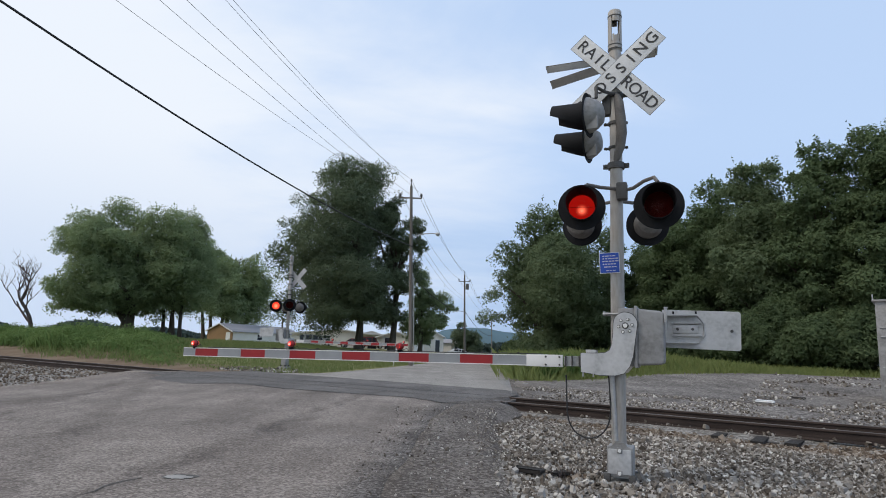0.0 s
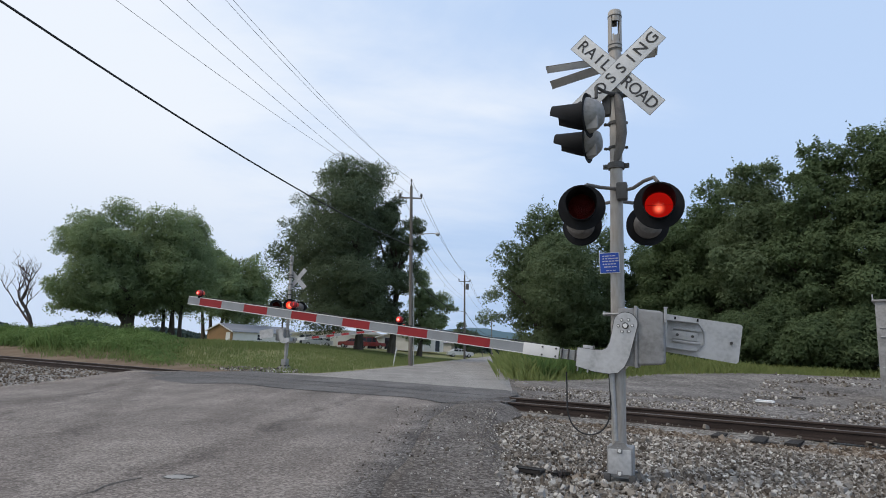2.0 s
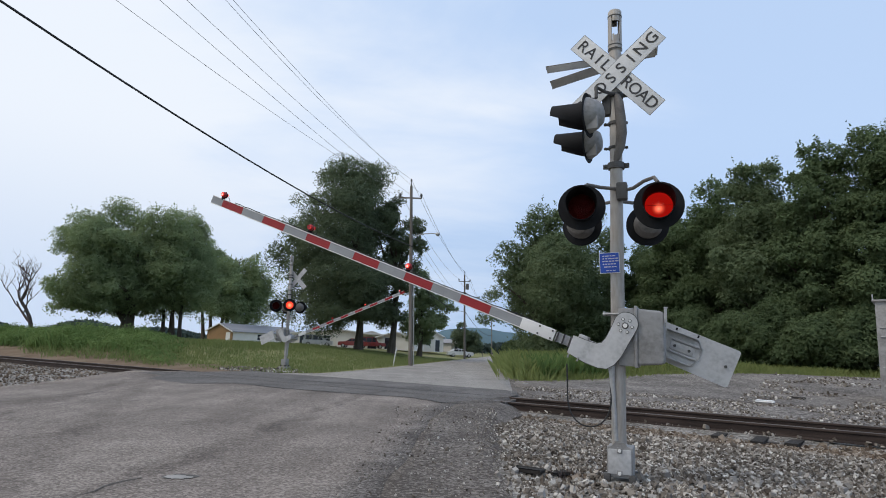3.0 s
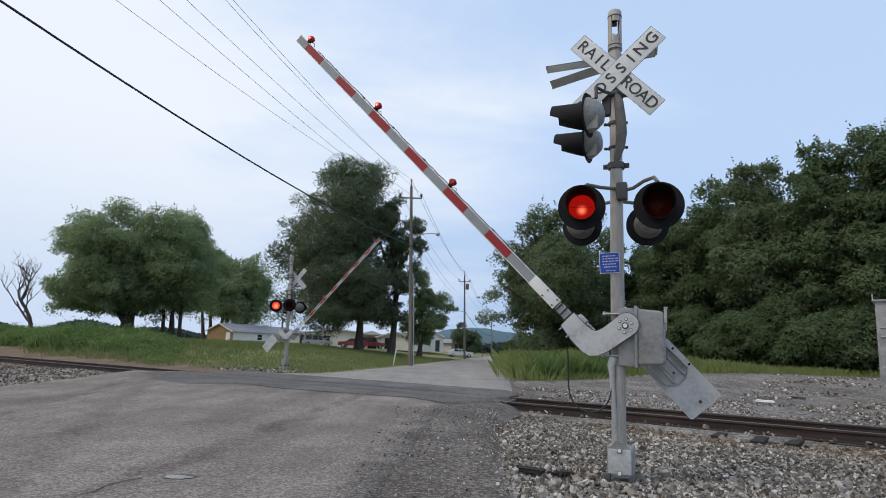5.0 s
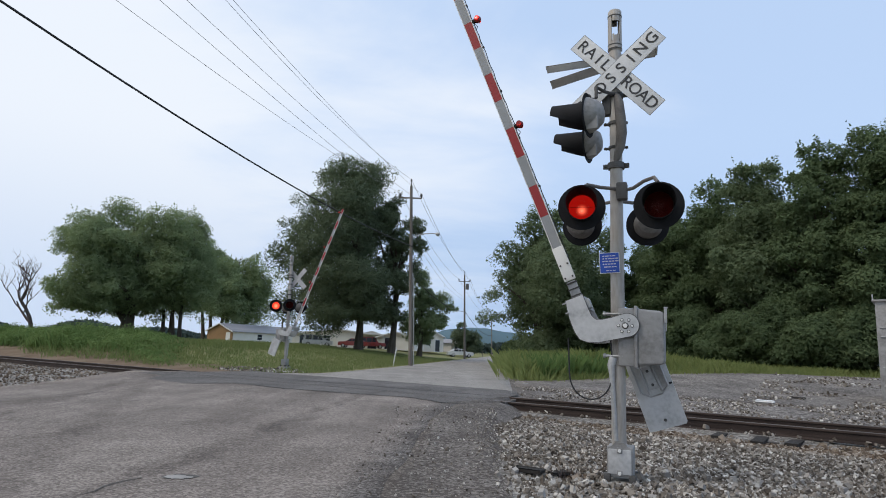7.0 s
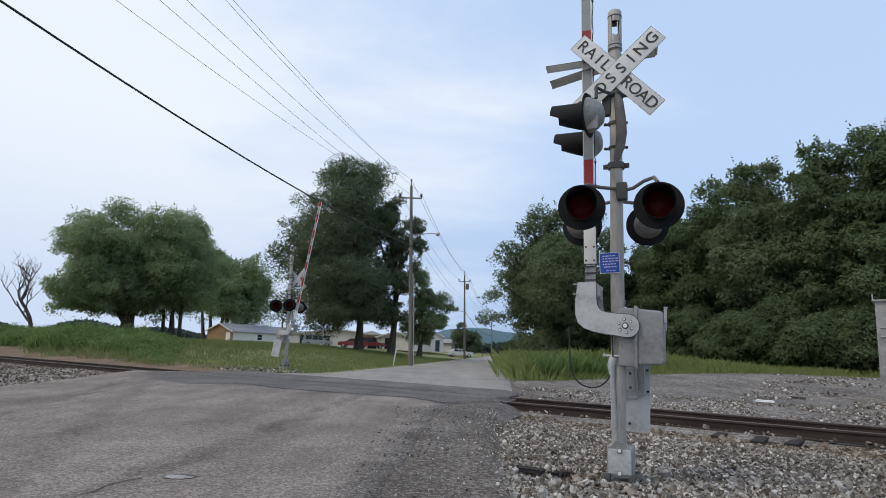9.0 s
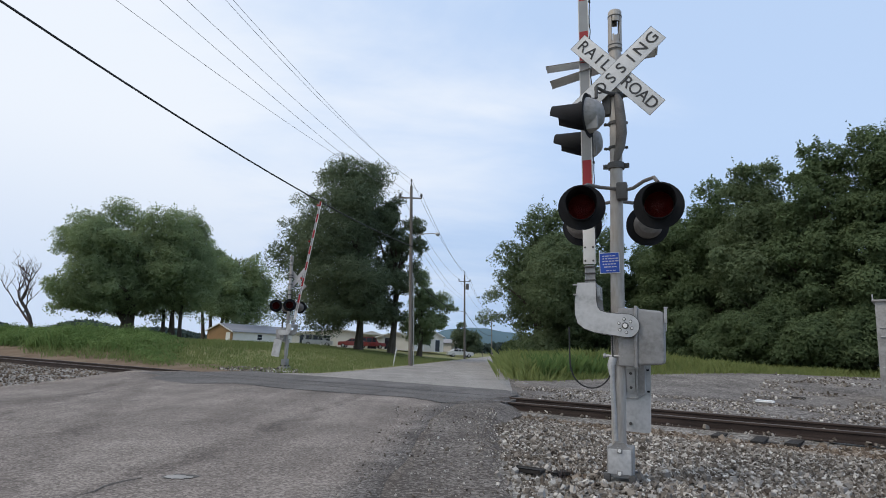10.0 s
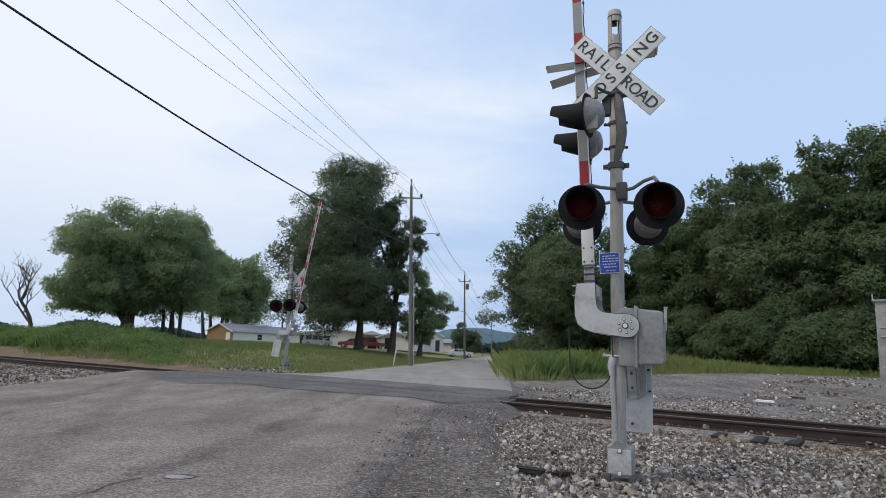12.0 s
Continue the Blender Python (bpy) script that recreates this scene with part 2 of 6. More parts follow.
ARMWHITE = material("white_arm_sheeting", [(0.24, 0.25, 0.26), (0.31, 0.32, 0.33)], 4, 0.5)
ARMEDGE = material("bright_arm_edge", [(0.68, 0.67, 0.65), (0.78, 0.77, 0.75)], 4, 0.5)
ARMRED = material("red_arm_sheeting", [(0.25, 0.008, 0.012), (0.33, 0.013, 0.016)], 5, 0.5)
LETTER = material("black_lettering", [(0.02, 0.02, 0.022), (0.045, 0.045, 0.05)], 12, 0.6)
BLUE = material("blue_sign_sheeting", [(0.015, 0.07, 0.42), (0.025, 0.10, 0.52)], 6, 0.5)
RUBBER = material("black_cable_rubber", [(0.010, 0.010, 0.011), (0.025, 0.025, 0.025)], 10, 0.6)
OFFLENS = material("unlit_red_lens", [(0.035, 0.003, 0.003), (0.075, 0.008, 0.008)], 18, 0.6, bump=0.5, bump_scale=70, spec=0.15)
REDLENS = material("small_red_lens", [(0.25, 0.01, 0.012), (0.36, 0.02, 0.02)], 20, 0.3)
GLASS = red_glass()
GLOW = glowing("lit_red_reflector", (1.0, 0.026, 0.018), 0.34, (1.0, 0.26, 0.15), 2.6, 0.08)
GLOW_FAR = glowing("lit_orange_reflector", (1.0, 0.06, 0.03), 1.6, (1.0, 0.40, 0.22), 3.2, 0.16)
SPARK = glowing("lit_arm_lamp", (1.0, 0.04, 0.03), 1.3, (1.0, 0.40, 0.34), 4.0, 0.03)
BARK = material("grey_brown_bark", [(0.045, 0.038, 0.03), (0.09, 0.078, 0.062), (0.13, 0.115, 0.095)], 2.2, 0.95, bump=0.9, bump_scale=14, stretch=(3, 3, 0.5), spec=0.1)
DEADWOOD = material("bleached_dead_wood", [(0.06, 0.048, 0.045), (0.12, 0.10, 0.095)], 2.2, 0.95, bump=0.5, bump_scale=14, stretch=(3, 3, 0.5), spec=0.1)
POLEWOOD = material("weathered_pole_wood", [(0.10, 0.085, 0.07), (0.18, 0.16, 0.14), (0.24, 0.22, 0.195)], 2.5, 0.9, bump=0.5, bump_scale=25, stretch=(4, 4, 0.2), spec=0.15)


def foliage(name, dark, mid, light, translucent=0.25):
    return material(name, [dark, mid, light], 0.22, 0.8, bump_scale=0.9, fine=0.5, island=0.26, spec=0.1, translucent=translucent)


LEAF_OAK = foliage("oak_leaves", (0.122, 0.165, 0.085), (0.25, 0.317, 0.165), (0.39, 0.458, 0.244), 0.5)
LEAF_DARK = foliage("dark_leaves", (0.066, 0.088, 0.057), (0.141, 0.179, 0.108), (0.231, 0.275, 0.165), 0.5)
LEAF_WOOD = foliage("woodland_leaves", (0.062, 0.094, 0.048), (0.134, 0.186, 0.094), (0.222, 0.282, 0.144), 0.5)
LEAF_THICKET = foliage("thicket_leaves", (0.053, 0.079, 0.04), (0.119, 0.166, 0.082), (0.218, 0.264, 0.132), 0.45)
LEAF_ROADSIDE = foliage("roadside_leaves", (0.075, 0.105, 0.055), (0.16, 0.21, 0.115), (0.26, 0.31, 0.175), 0.5)
# blue-grey shift: aerial haze put into the colour of the far leaves
LEAF_HAZED = foliage("haze_tinted_leaves", (0.06, 0.085, 0.08), (0.08, 0.11, 0.10), (0.10, 0.135, 0.115))
GRASS = foliage("meadow_grass", (0.135, 0.175, 0.057), (0.225, 0.265, 0.093), (0.345, 0.355, 0.15), 0.45)
LAWN = foliage("lawn_grass", (0.11, 0.15, 0.052), (0.19, 0.23, 0.088), (0.33, 0.30, 0.145), 0.4)
WEED = foliage("tall_weeds", (0.075, 0.125, 0.04), (0.145, 0.22, 0.072), (0.27, 0.335, 0.13), 0.45)
# bluish tint puts the distance haze into the hill's colour
HILL = material("haze_tinted_hill", [(0.10, 0.16, 0.19), (0.13, 0.19, 0.22)], 0.02, 1.0, bump=0.0, spec=0.0)
WALLWHITE = material("white_siding", [(0.68, 0.645, 0.58), (0.80, 0.77, 0.71)], 0.8, 0.8, bump=0.1)
WALLTAN = material("tan_siding", [(0.22, 0.13, 0.06), (0.30, 0.18, 0.085)], 0.9, 0.85, bump=0.1)
ROOFGREY = material("grey_metal_roof", [(0.22, 0.22, 0.235), (0.31, 0.31, 0.33)], 0.5, 0.6, metal=0.1, stretch=(4, 0.3, 1))
ROOFPALE = material("pale_roof", [(0.36, 0.36, 0.36), (0.5, 0.5, 0.5)], 0.6, 0.7)
PANE = material("dark_window_glass", [(0.012, 0.014, 0.017), (0.03, 0.034, 0.04)], 1, 0.12, spec=0.6)
TRIM = material("white_trim", [(0.6, 0.6, 0.58), (0.72, 0.72, 0.70)], 2, 0.7)
CARSILVER = material("silver_car_paint", [(0.36, 0.37, 0.38), (0.46, 0.47, 0.48)], 2, 0.3, metal=0.4, coat=0.5)
CARRED = material("red_car_paint", [(0.20, 0.02, 0.018), (0.28, 0.035, 0.03)], 2, 0.35, coat=0.5)
CARWHITE = material("white_car_paint", [(0.62, 0.62, 0.62), (0.72, 0.72, 0.72)], 2, 0.35, coat=0.5)
TYRE = material("tyre_rubber", [(0.012, 0.012, 0.012), (0.03, 0.03, 0.03)], 8, 0.85)
LITTER = material("white_plastic_litter", [(0.72, 0.72, 0.72), (0.85, 0.85, 0.85)], 8, 0.6)


# ---- building helpers ----
def finish(bm, name, mat, smooth=True):
    me = bpy.data.meshes.new(name)
    bmesh.ops.recalc_face_normals(bm, faces=bm.faces)
    bm.to_mesh(me)
    bm.free()
    for one in (mat if isinstance(mat, (list, tuple)) else [mat]):
        me.materials.append(one)
    if smooth and len(me.polygons):
        me.shade_smooth()
        me.set_sharp_from_angle(angle=radians(38))
    return me


def part(name, bm, mat, parent, label="", smooth=True):
    ob = new(name, finish(bm, name, mat, smooth))
    ob.parent = parent
    return tagged(ob, label)


def thing(name, m, label, category, group="", kind=""):
    ob = new(name)
    ob.matrix_world = m
    ob.empty_display_size = 0.2
    return tagged(ob, label, category, group, kind)


def solid(name, bm, mat, label, category="", group="", kind="", m=None, smooth=True):
    ob = new(name, finish(bm, name, mat, smooth))
    if m is not None:
        ob.matrix_world = m
    return tagged(ob, label, category, group, kind)


def add_box(bm, c, s, bevel=0.0, m=None, index=0):
    r = bmesh.ops.create_cube(bm, size=1.0, matrix=(m or Matrix()) @ Matrix.Translation(c) @ Matrix.Diagonal((*s, 1)))
    fs = list({f for v in r["verts"] for f in v.link_faces})
    for f in fs:
        f.material_index = index
    if bevel:
        es = list({e for v in r["verts"] for e in v.link_edges})
        bmesh.ops.bevel(bm, geom=es, offset=bevel, segments=2, affect="EDGES", profile=0.6)
    return bm


def add_tube(bm, pts, radii, seg=10, caps=True, index=0):
    """A tube through points, with a radius at each."""
    pts = [Vector(p) for p in pts]
    radii = radii if isinstance(radii, (list, tuple)) else [radii] * len(pts)
    rings, up = [], None
    for i, p in enumerate(pts):
        d = (pts[min(i + 1, len(pts) - 1)] - pts[max(i - 1, 0)]).normalized()
        if up is None:
            up = d.orthogonal().normalized()
        side = d.cross(up).normalized()
        up = side.cross(d).normalized()
        rings.append([bm.verts.new(p + (side * math.cos(a) + up * math.sin(a)) * radii[i]) for a in (2 * math.pi * k / seg for k in range(seg))])
    for a, b in zip(rings, rings[1:]):
        for k in range(seg):
            f = bm.faces.new((a[k], a[(k + 1) % seg], b[(k + 1) % seg], b[k]))
            f.material_index = index
    if caps:
        bm.faces.new(rings[0]).material_index = index
        bm.faces.new(rings[-1][::-1]).material_index = index
    return bm


def add_lathe(bm, profile, m, seg=28, index=0):
    """Turns (radius, height) pairs round the local z axis of m."""
    rings = []
    for r, h in profile:
        rings.append([bm.verts.new(m @ Vector((r * math.cos(2 * math.pi * k / seg), r * math.sin(2 * math.pi * k / seg), h))) for k in range(seg)])
    for a, b in zip(rings, rings[1:]):
        for k in range(seg):
            bm.faces.new((a[k], a[(k + 1) % seg], b[(k + 1) % seg], b[k])).material_index = index
    return bm


def add_prism(bm, pts, y0, y1, index=0):
    """A plate: an outline in the xz plane, from y0 to y1."""
    a = [bm.verts.new((x, y0, z)) for x, z in pts]
    b = [bm.verts.new((x, y1, z)) for x, z in pts]
    bm.faces.new(a).material_index = index
    bm.faces.new(b[::-1]).material_index = index
    for k in range(len(pts)):
        j = (k + 1) % len(pts)
        bm.faces.new((a[k], b[k], b[j], a[j])).material_index = index
    return bm


def soup(name, verts, faces, mat, smooth=False):
    me = bpy.data.meshes.new(name)
    me.from_pydata(verts.tolist() if hasattr(verts, "tolist") else verts, [], faces.tolist() if hasattr(faces, "tolist") else faces)
    me.materials.append(mat)
    if smooth:
        me.shade_smooth()
    me.update()
    return me


def B():
    return bmesh.new()


def step(a, b, v):
    t = min(1.0, max(0.0, (v - a) / (b - a)))
    return t * t * (3 - 2 * t)


# ---- the lie of the land ----
TRACK = radians(-33.0)
TS, TN = Vector((math.cos(TRACK), math.sin(TRACK), 0)), Vector((-math.sin(TRACK), math.cos(TRACK), 0))
TRACK_AT = TS * 1.2 + TN * 0.65
RAIL_NEAR, RAIL_FAR, RAIL_TOP = 13.15, 14.655, 0.15
ROAD_L = [(-22, -11.0), (5, -11.0), (18, -10.8), (23.6, -11.6), (24.6, -9.6), (25.4, -7.6), (26.6, -5.3), (31, -4.5), (41, -2.85), (97, 4.7), (160, 13.5)]
ROAD_R = [(-22, -0.7), (5.3, -0.75), (11.5, -0.35), (14.2, 0.2), (15.2, 1.5), (17.5, 2.1), (21, 2.5), (31, 3.5), (43.5, 4.7), (97, 11.2), (160, 20.0)]


def lerp_rows(rows, y):
    for (a, va), (b, vb) in zip(rows, rows[1:]):
        if y <= b:
            return va + (vb - va) * max(0.0, (y - a) / (b - a))
    return rows[-1][1]


def along(x, y):
    """Metres along the track and across it."""
    p = Vector((x, y, 0)) - TRACK_AT
    return p.dot(TS), p.dot(TN)


def x_at(n, y):
    return (n + TRACK_AT.dot(TN) - TN.y * y) / TN.x


def road_z(x, y):
    n = along(x, y)[1]
    return 0.03 + 0.105 * step(5.0, 12.0, n) - 0.03 * step(16.0, 24.0, n)


def land_z(x, y):
    s, n = along(x, y)
    left = lerp_rows(ROAD_L, min(max(y, -20), 160)) - x
    right = x - lerp_rows(ROAD_R, min(max(y, -20), 160))
    z = -0.02 - 0.06 * step(10, 12.6, n) * (1 - step(15.5, 17.5, n))
    if s > -9:
        z -= 0.10 * step(9.0, 11.6, n) * (1 - step(12.95, 13.12, n)) * step(-9, -6, s)
    if n > 15:
        far_left = step(0.5, 16.0, left)
        z += 0.98 * step(16.2, 24.0 + 16 * (1 - step(6, 16, left)), n) * far_left
        z += 0.12 * step(16, 19, n)
        z += 0.55 * step(1.0, 14.0, right) * step(22, 34, n)
    d = math.hypot(x, y)
    z += 0.05 * (noise.noise((x * 0.25, y * 0.25, 0)) if d < 140 else 0) * step(2, 8, max(left, right))
    return z


def build_ground():
    xs = [-70 + 0.8 * i for i in range(151)]
    ys = [-12 + 0.8 * i for i in range(115)]
    for k in range(1, 26):
        grow = 1.2 * k + 1600 * (k / 25) ** 3
        xs = [-70 - grow] + xs + [50 + grow]
        ys = ys + [79.2 + 1.5 * grow]
    ys = [-400, -80, -30] + ys
    v = [(x, y, land_z(x, y)) for y in ys for x in xs]
    w = len(xs)
    f = [(j * w + i, j * w + i + 1, (j + 1) * w + i + 1, (j + 1) * w + i) for j in range(len(ys) - 1) for i in range(w - 1)]
    ob = new("ground", soup("ground", v, f, GROUND, True))
    tagged(ob, "grassy ground with bare soil reaching the horizon", "ground", kind="structure")


def sheet(name, left, right, y0, y1, dy, nx, zf, mat, label, lift=0.0, kind="structure", category="road", skirt=0.12):
    ys = [y0 + (y1 - y0) * i / max(1, round((y1 - y0) / dy)) for i in range(max(1, round((y1 - y0) / dy)) + 1)]
    v, f = [], []
    for y in ys:
        a, b = left(y), right(y)
        row = [(a + (b - a) * i / nx, y, zf(a + (b - a) * i / nx, y) + lift) for i in range(nx + 1)]
        v += [(row[0][0] - 0.12, y, row[0][2] - 0.2)] + row + [(row[-1][0] + skirt, y, row[-1][2] - 0.2)]
    nx += 2
    w = nx + 1
    for j in range(len(ys) - 1):
        f += [(j * w + i, j * w + i + 1, (j + 1) * w + i + 1, (j + 1) * w + i) for i in range(nx)]
    ob = new(name, soup(name, v, f, mat, True))
    return tagged(ob, label, category, kind=kind)


def strip_on_track(name, n0, n1, s0, s1, z, mat, label, category, wob=0.0, ds=0.5, kind="structure", nn=4, on_road=False):
    """A sheet beside the track, between two distances from it, with uneven edges."""
    v, f = [], []
    k = round((s1 - s0) / ds)
    for i in range(k + 1):
        s = s0 + (s1 - s0) * i / k
        a = (n0(s) if callable(n0) else n0) + wob * noise.noise((s * 0.5, 1.7, 3.3))
        b = n1 + wob * noise.noise((s * 0.5, n1, 7.7))
        for j in range(nn + 1):
            n = a + (b - a) * j / nn
            p = TRACK_AT + TS * s + TN * n
            if on_road:
                p.x = min(p.x, lerp_rows(ROAD_R, p.y) + 0.15)
            v.append((p.x, p.y, z(*along(p.x, p.y))))
    w = nn + 1
    f = [(i * w + j, (i + 1) * w + j, (i + 1) * w + j + 1, i * w + j + 1) for i in range(k) for j in range(nn)]
    return tagged(new(name, soup(name, v, f, mat, True)), label, category, kind=kind)


build_ground()
sheet("road", lambda y: lerp_rows(ROAD_L, y), lambda y: lerp_rows(ROAD_R, y) + 0.45 * (1 - step(13, 15, y)), -22, 158, 0.6, 16, road_z, ASPHALT, "worn grey asphalt road crossing the railway", 0.004)
sheet("pavement", lambda y: min(max(lerp_rows(ROAD_L, y), x_at(17.3, y) + 0.3 * noise.noise((y, 3, 0))), lerp_rows(ROAD_R, y) - 0.02), lambda y: lerp_rows(ROAD_R, y), 18.8, 157.5, 0.4, 14, lambda x, y: road_z(x, y) + 0.004, PALE_ROAD, "paler old asphalt road beyond the crossing", 0.006)
sheet("pavement", lambda y: lerp_rows(ROAD_R, y) + 0.25 + 0.12 * noise.noise((y * 0.7, 0, 0)), lambda y: lerp_rows([(-22, 1.0), (5.5, 0.75), (8, 0.85), (11.9, 1.05), (14.6, 1.55), (16.6, 2.15)], y) + 0.22 * noise.noise((y * 1.3, 4, 0)) + 0.1 * noise.noise((y * 4.1, 9, 0)) - 0.12, -8, 16.2, 0.2, 6,
      lambda x, y: road_z(x, y) + 0.005, APRON, "dark crumbling asphalt shoulder strewn with gravel", 0.005, category="shoulder", skirt=0.5)
sheet("pavement", lambda y: lerp_rows(ROAD_R, y) - 0.03, lambda y: lerp_rows(ROAD_R, y) + 0.75 + 0.25 * noise.noise((y * 0.9, 2, 0)), 16.3, 30, 0.3, 4,
      lambda x, y: min(land_z(x, y) + 0.05, road_z(x, y) - 0.004), APRON, "dark gravelly verge at the road's edge", category="shoulder", skirt=0.5)


def bed_z(s, n):
    return land_z(*(TRACK_AT + TS * s + TN * n).xy) + 0.035 + 0.02 * noise.noise((s * 1.1, n * 1.1, 0))


strip_on_track("ballast_ground", 3.0, 13.9, -9.0, 26, bed_z, BALLAST, "pale crushed stone ballast bed beside the rails", "ballast", 0.25, nn=14)
strip_on_track("ballast_ground", 13.9, 20.2, -10.6, 60, bed_z, DRIVE, "grey gravel track beyond the rails", "gravel", 0.35, nn=8)
strip_on_track("ballast_ground", 4.0, 16.6, -60, -16.0, bed_z, BALLAST, "stained ballast beside the rusty rails", "ballast", 0.3, nn=8)
strip_on_track("ballast_ground", 16.0, 19.6, -60, -23.0, lambda s, n: bed_z(s, n) + 0.01, DIRT, "bare reddish dirt bank behind the rails", "dirt", 0.5)
sheet("ballast_ground", lambda y: max(x_at(19.4, y), y - 22.9, lerp_rows(ROAD_R, y) + 0.2), lambda y: 70.0, 2, 36, 0.8, 30, lambda x, y: land_z(x, y) + 0.06, DRIVE, "flat grey gravel yard before the wood", category="gravel")


# ---- railway ----
RAIL_BASE = RAIL_TOP - 0.226
RAIL_FOOT = [(-0.070, 0), (0.070, 0), (0.070, 0.016), (0.012, 0.042), (-0.012, 0.042), (-0.070, 0.016)]
RAIL_WEB = [(-0.011, 0.042), (0.011, 0.042), (0.009, 0.163), (-0.009, 0.163)]
RAIL_HEAD = [(0.009, 0.163), (0.034, 0.179), (0.036, 0.216), (0.030, 0.226), (-0.030, 0.226), (-0.036, 0.216), (-0.034, 0.179), (-0.009, 0.163)]


def build_rail(n, s0, s1):
    """A rail in three parts, with bolted joint bars every 11.9 m."""
    rail = thing("rail", Matrix.Translation(TRACK_AT + TN * n + Vector((0, 0, RAIL_BASE))) @ Matrix.Rotation(TRACK, 4, "Z"), "rusty steel rail with a worn running surface", "rail", "rails of the track")
    for name, outline in (("foot", RAIL_FOOT), ("web", RAIL_WEB), ("head", RAIL_HEAD)):
        bm = B()
        rings = [[bm.verts.new((s0 + (s1 - s0) * i / 24, a, h)) for a, h in outline] for i in range(25)]
        c = len(outline)
        for a, b in zip(rings, rings[1:]):
            for j in range(c):
                f = bm.faces.new((a[j], a[(j + 1) % c], b[(j + 1) % c], b[j]))
                f.material_index = 1 if name == "head" and j in (2, 3, 4) else 0
        bm.faces.new(rings[0]), bm.faces.new(rings[-1])
        part(name, bm, [RUST, RAILTOP], rail)


build_rail(RAIL_NEAR, -120, 70)
build_rail(RAIL_FAR, -120, 70)


def build_ties():
    def one(s, dn, tilt, drop):
        bm = B()
        add_box(bm, (0, 0, 0), (0.22, 2.75, 0.18), 0.012)
        p = TRACK_AT + TS * s + TN * (13.9 + dn)
        m = Matrix.Translation((p.x, p.y, RAIL_BASE - 0.085 - drop)) @ pose(0, 0, 0, 0, 0, math.degrees(TRACK) + tilt)
        return solid("railway_tie", bm, TIMBER, "dark creosoted timber tie half buried in ballast", "railway tie", "ties under the rails", m=m)
    rnd = random.Random(4)
    first = one(-8.2, 0, 0, 0.02)
    for i in range(1, 70):
        s = -8.2 + i * 0.53
        if s < 26:
            p = TRACK_AT + TS * s + TN * (13.9 + rnd.uniform(-0.16, 0.12))
            copy_thing(first, Matrix.Translation((p.x, p.y, RAIL_BASE - 0.09 - rnd.uniform(0.05, 0.09))) @ pose(0, 0, 0, 0, 0, math.degrees(TRACK) + rnd.uniform(-3, 3)))
    for s, n in ((-3.2, 13.70), (-2.5, 13.42), (-1.86, 13.62)):
        p = TRACK_AT + TS * s + TN * n
        copy_thing(first, Matrix.Translation((p.x, p.y, RAIL_BASE - 0.092)) @ pose(0, 0, 0, 0, 0, math.degrees(TRACK) + rnd.uniform(-6, 3)))
    for i in range(60):
        p = TRACK_AT + TS * (-25.2 - i * 0.53) + TN * (13.9 + rnd.uniform(-0.1, 0.1))
        copy_thing(first, Matrix.Translation((p.x, p.y, RAIL_BASE - 0.085)) @ pose(0, 0, 0, 0, 0, math.degrees(TRACK) + rnd.uniform(-2, 2)))


build_ties()


def ribbon(name, pts, width, mat, label, zf=road_z, lift=0.009, jag=0.06, step_len=0.18, seed=1, category="crack"):
    """A thin jagged strip lying on the road."""
    rnd = random.Random(seed)
    line = []
    for (x0, y0), (x1, y1) in zip(pts, pts[1:]):
        k = max(1, int(math.hypot(x1 - x0, y1 - y0) / step_len))
        line += [(x0 + (x1 - x0) * i / k + rnd.gauss(0, jag), y0 + (y1 - y0) * i / k + rnd.gauss(0, jag)) for i in range(k)]
    line.append(pts[-1])
    v, f = [], []
    for i, (x, y) in enumerate(line):
        a, b = line[max(0, i - 1)], line[min(len(line) - 1, i + 1)]
        d = Vector((b[0] - a[0], b[1] - a[1], 0)).normalized()
        w = width * rnd.uniform(0.35, 1.0) * 0.5
        for s in (-1, 1):
            px, py = x - d.y * w * s, y + d.x * w * s
            v.append((px, py, zf(px, py) + lift))
    f = [(2 * i, 2 * i + 2, 2 * i + 3, 2 * i + 1) for i in range(len(line) - 1)]
    return tagged(new(name, soup(name, v, f, mat)), label, category, kind="structure")


def tp(s, n):
    p = TRACK_AT + TS * s + TN * n
    return (p.x, p.y)


# crossing surface: dark strip of asphalt along the rails and the two flangeways
CROSSING_EDGE = [(-24, 12.4), (-20.6, 12.0), (-19.2, 10.6), (-16.9, 10.3), (-16.2, 11.55), (-14.0, 11.4), (-12.2, 11.6), (-10.5, 12.0), (-9.8, 11.9), (-9.0, 11.5), (-7.4, 11.6)]
strip_on_track("pavement", lambda s: lerp_rows(CROSSING_EDGE, s), 17.5, -22.4, -8.9, lambda s, n: road_z(*tp(s, n)) + 0.009, PATCH, "darker asphalt band round the rails at the crossing", "road", 0.10, 0.2, nn=6, on_road=True)
for nn_, a_, end_ in ((RAIL_NEAR + 0.075, "flangeway beside the near rail", -8.5), (RAIL_FAR - 0.075, "flangeway beside the far rail", -9.2)):
    strip_on_track("trim", nn_ - 0.055, nn_ + 0.055, -23.0, end_, lambda s, n: road_z(*tp(s, n)) + 0.014, FLANGE, "narrow dark " + a_, "flangeway", 0.015, 0.3, nn=1, on_road=True)
ribbon("road_crack", [tp(-15.4, 11.5), tp(-14.0, 11.4), tp(-12.2, 11.6), tp(-10.5, 12.0), tp(-9.8, 11.9), tp(-9.0, 11.5), tp(-8.3, 11.6)], 0.10, FLANGE, "ragged crack along the crossing's edge", seed=2, jag=0.035, lift=0.013)
